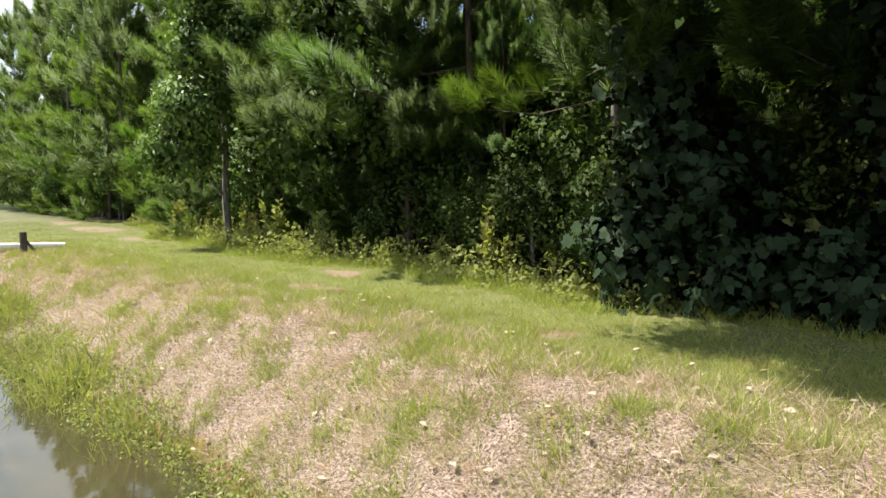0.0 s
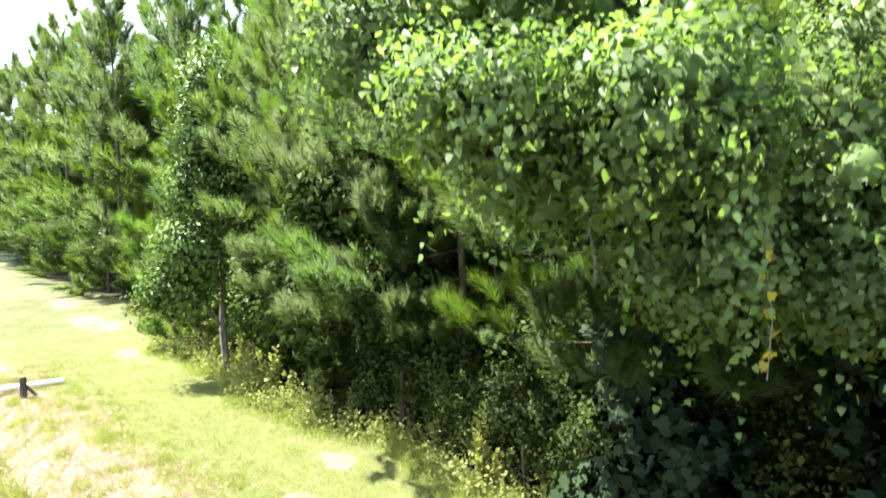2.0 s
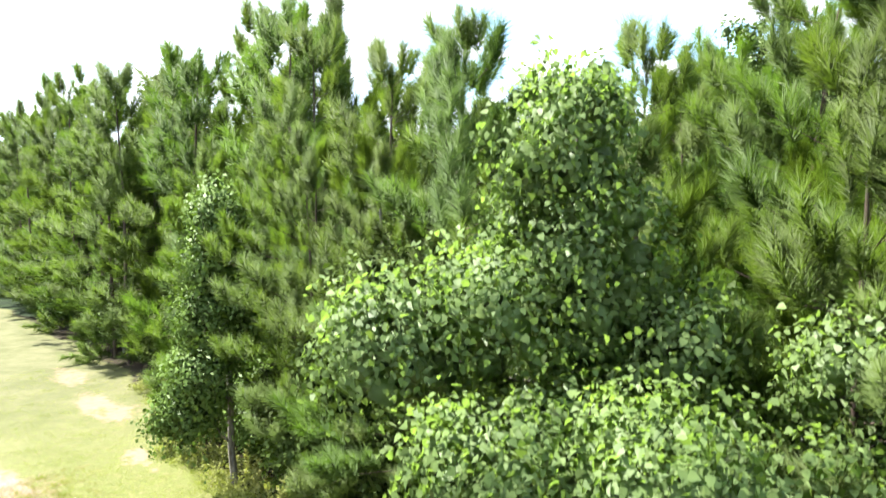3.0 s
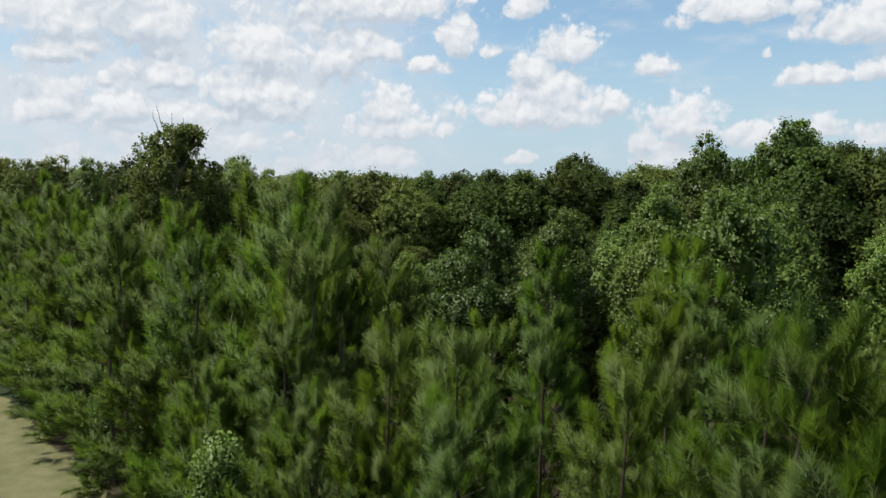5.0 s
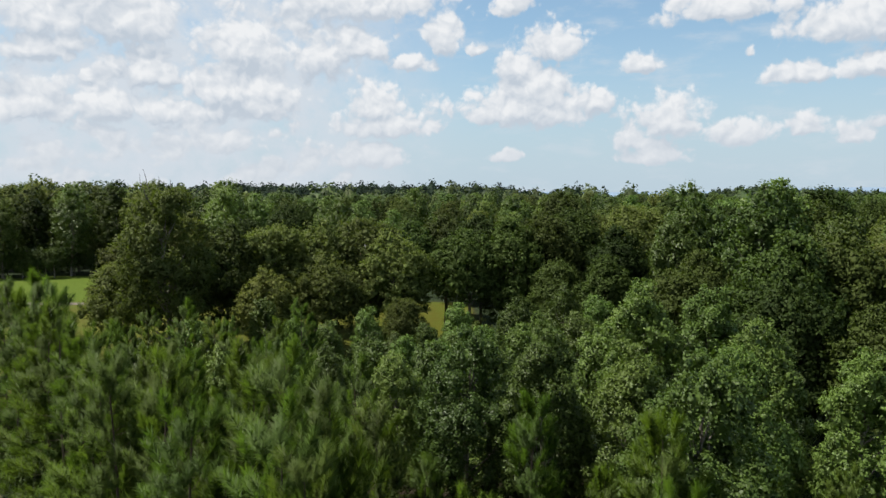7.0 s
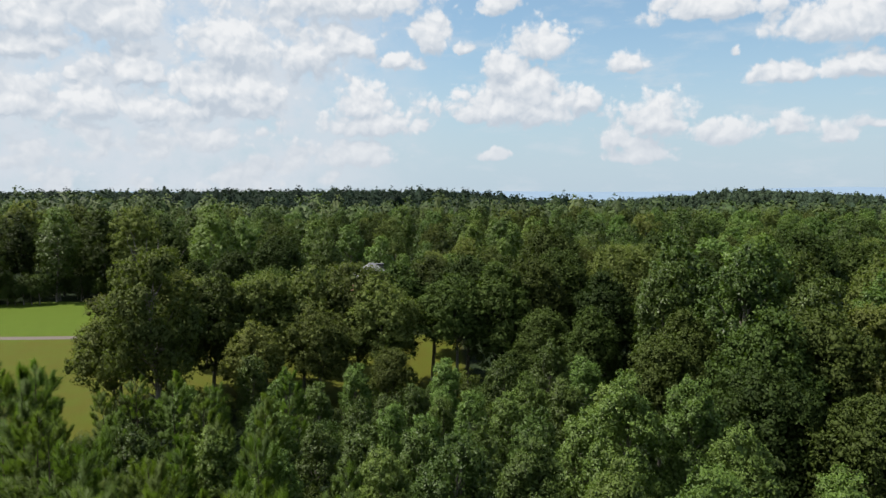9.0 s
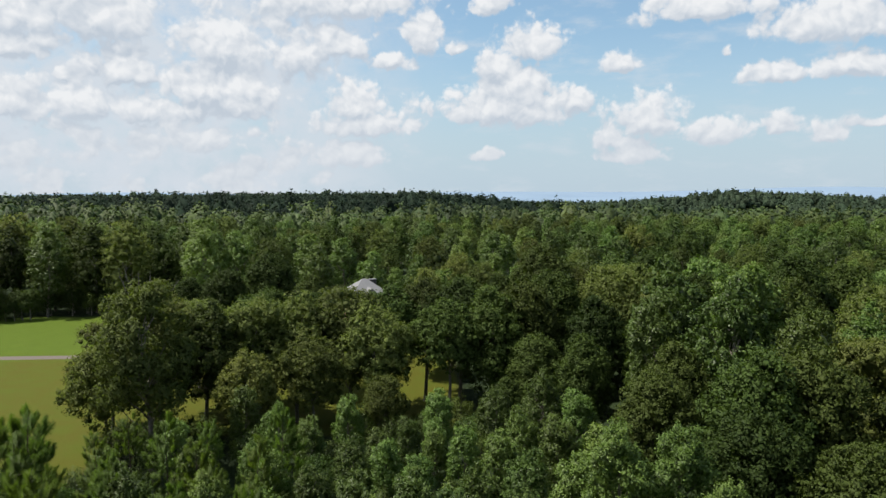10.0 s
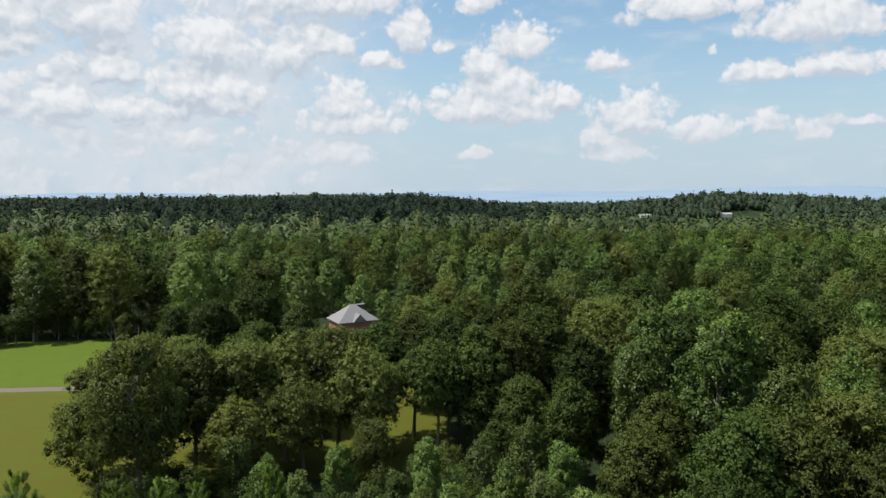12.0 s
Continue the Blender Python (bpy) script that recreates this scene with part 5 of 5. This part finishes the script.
for i in range(44):
    u = 1.0 + 17 * (i / 44) + 0.2 * rng.random()
    plant(weeds[i % 2], *along(u, wood_edge(u) + 0.05 + 0.4 * rng.random()), 0.45 + 0.45 * rng.random(), 0.8, sink=0.02)


# ---------- the pipe on its post ----------
def drain_pipe():
    m, N = material("white_plastic")
    at = m.node_tree.nodes.new("ShaderNodeTexCoord").outputs["Object"]
    c = N.mix(N.step(N.noise(at, 6.0, 5.0).outputs[0], 0.5, 0.8, 0.0, 0.6), (0.78, 0.76, 0.70), (0.50, 0.44, 0.34))
    finish(m, N, principled(N, c, 0.4))
    root = tagged(new("drain_pipe"), "weathered white plastic pipe running down to the pond", "pipe")
    bm = bmesh.new()
    bmesh.ops.create_cone(bm, cap_ends=True, segments=20, radius1=0.052, radius2=0.052, depth=4.4, matrix=pose(-1.5, 0, 0.0, 0, 92, 0))
    bmesh.ops.create_cone(bm, cap_ends=True, segments=20, radius1=0.062, radius2=0.062, depth=0.16, matrix=pose(-0.6, 0, -0.032, 0, 92, 0))
    part("pipe", bm, m, root)
    x, y = along(14.02, 2.85)
    root.matrix_basis = pose(x, y, 0.56, 0, 0, math.degrees(math.atan2(NY, NX)))
    m2 = bark_material("old_post", (0.035, 0.028, 0.022), (0.12, 0.10, 0.08))
    post = tagged(new("post"), "short dark weathered wooden post beside the pipe", "post")
    bm = bmesh.new()
    bmesh.ops.create_cone(bm, cap_ends=True, segments=12, radius1=0.06, radius2=0.055, depth=0.72, matrix=pose(0, 0, 0.08))
    bmesh.ops.bevel(bm, geom=[e for e in bm.edges if e.calc_length() < 0.05 and e.verts[0].co.z > 0.3], offset=0.008, segments=1, affect="EDGES")
    part("upright", bm, m2, post)
    bm = bmesh.new()
    bmesh.ops.create_cube(bm, size=1, matrix=pose(0.13, 0.02, 0.16, 0, 52, 0) @ Matrix.Diagonal((0.34, 0.035, 0.05, 1)))
    part("brace", bm, m2, post)
    px, py = along(13.57, 2.80)
    post.matrix_basis = pose(px, py, spot(px, py) - 0.06, 0, 0, 40)


drain_pipe()


# ---------- the drive across the lawn ----------
def drive():
    m, N = material("gravel_drive")
    at = m.node_tree.nodes.new("ShaderNodeNewGeometry").outputs["Position"]
    n1 = N.noise(at, 9.0, 5.0).outputs[0]
    finish(m, N, principled(N, N.mix(n1, (0.085, 0.070, 0.060), (0.15, 0.125, 0.105)), 0.95, bump(N, n1, 0.5, 0.02)))
    bm = bmesh.new()
    rows = []
    for i in range(61):
        x = -130 + 2 * i
        y = 98.5 + 1.2 * math.sin(x * 0.03) - 0.02 * (x + 60)
        rows.append([bm.verts.new((x, y + dy, spot(x, y + dy) + dz)) for dy, dz in ((-1.0, 0.0), (-0.7, 0.03), (0, 0.05), (0.7, 0.03), (1.0, 0.0))])
    for a, b in zip(rows, rows[1:]):
        for k in range(4):
            bm.faces.new((a[k], b[k], b[k + 1], a[k + 1]))
    me = bpy.data.meshes.new("road")
    bm.to_mesh(me)
    bm.free()
    me.materials.append(m)
    tagged(new("road", me), "narrow pale gravel drive crossing the lawn", "drive", kind="structure")


drive()


# ---------- the far hill: sheds by a clearing, and horizon hills with painted haze ---
def shed(x, y, wide, deep, high, turn, label):
    m, N = material("pale_metal_sheet")
    at = m.node_tree.nodes.new("ShaderNodeTexCoord").outputs["Object"]
    finish(m, N, principled(N, N.mix(N.noise(at, 0.6, 4.0).outputs[0], (0.40, 0.41, 0.42), (0.55, 0.55, 0.54)), 0.5))
    root = tagged(new("shed"), label, "shed", "buildings on the far hill")
    bm = bmesh.new()
    bmesh.ops.create_cube(bm, size=1, matrix=pose(0, 0, high / 2) @ Matrix.Diagonal((wide, deep, high, 1)))
    part("wall", bm, m, root)
    bm = bmesh.new()
    o = 0.4
    pts = [bm.verts.new(p) for p in ((-wide / 2 - o, -deep / 2 - o, high), (wide / 2 + o, -deep / 2 - o, high), (wide / 2 + o, 0, high + deep * 0.22), (-wide / 2 - o, 0, high + deep * 0.22),
                                     (wide / 2 + o, deep / 2 + o, high), (-wide / 2 - o, deep / 2 + o, high))]
    bm.faces.new((pts[0], pts[1], pts[2], pts[3]))
    bm.faces.new((pts[3], pts[2], pts[4], pts[5]))
    bmesh.ops.solidify(bm, geom=bm.faces[:], thickness=0.25)
    part("roof", bm, m, root)
    return place(root, x, y, turn, 1.0, 0.1)


shed(436, 886, 22, 9, 4.0, -24, "long low pale metal shed by the clearing")
shed(408, 908, 14, 8, 4.0, -10, "pale metal shed among the far trees")
shed(324, 868, 15, 9, 6.0, 6, "pale roofed building above the trees")


def far_hills():
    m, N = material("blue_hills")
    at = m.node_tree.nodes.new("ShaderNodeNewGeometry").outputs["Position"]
    # the blue is haze of distance, put into the hills' own colour
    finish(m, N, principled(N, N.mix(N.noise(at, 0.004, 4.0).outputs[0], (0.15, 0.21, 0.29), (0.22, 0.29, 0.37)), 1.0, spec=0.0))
    k = 160
    a = np.linspace(-60, 66, k)
    crest = -24 + 16 * np.sin(np.radians(a * 5)) ** 2 + 9 * np.sin(np.radians(a * 13 + 40)) + 26 * np.exp(-((a - 34) / 8) ** 2)
    lo = np.stack([2500 * np.sin(np.radians(a)), 2500 * np.cos(np.radians(a)), ground_z(2500 * np.sin(np.radians(a)), 2500 * np.cos(np.radians(a))) - 2.0], -1)
    hi = np.stack([4700 * np.sin(np.radians(a)), 4700 * np.cos(np.radians(a)), crest], -1)
    i = np.arange(k - 1)
    f = np.stack([i, i + 1, k + i + 1, k + i], -1)
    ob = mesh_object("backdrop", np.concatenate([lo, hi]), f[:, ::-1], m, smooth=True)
    tagged(ob, "low hills along the horizon, blue haze put into their colour", "hills", kind="structure")


far_hills()
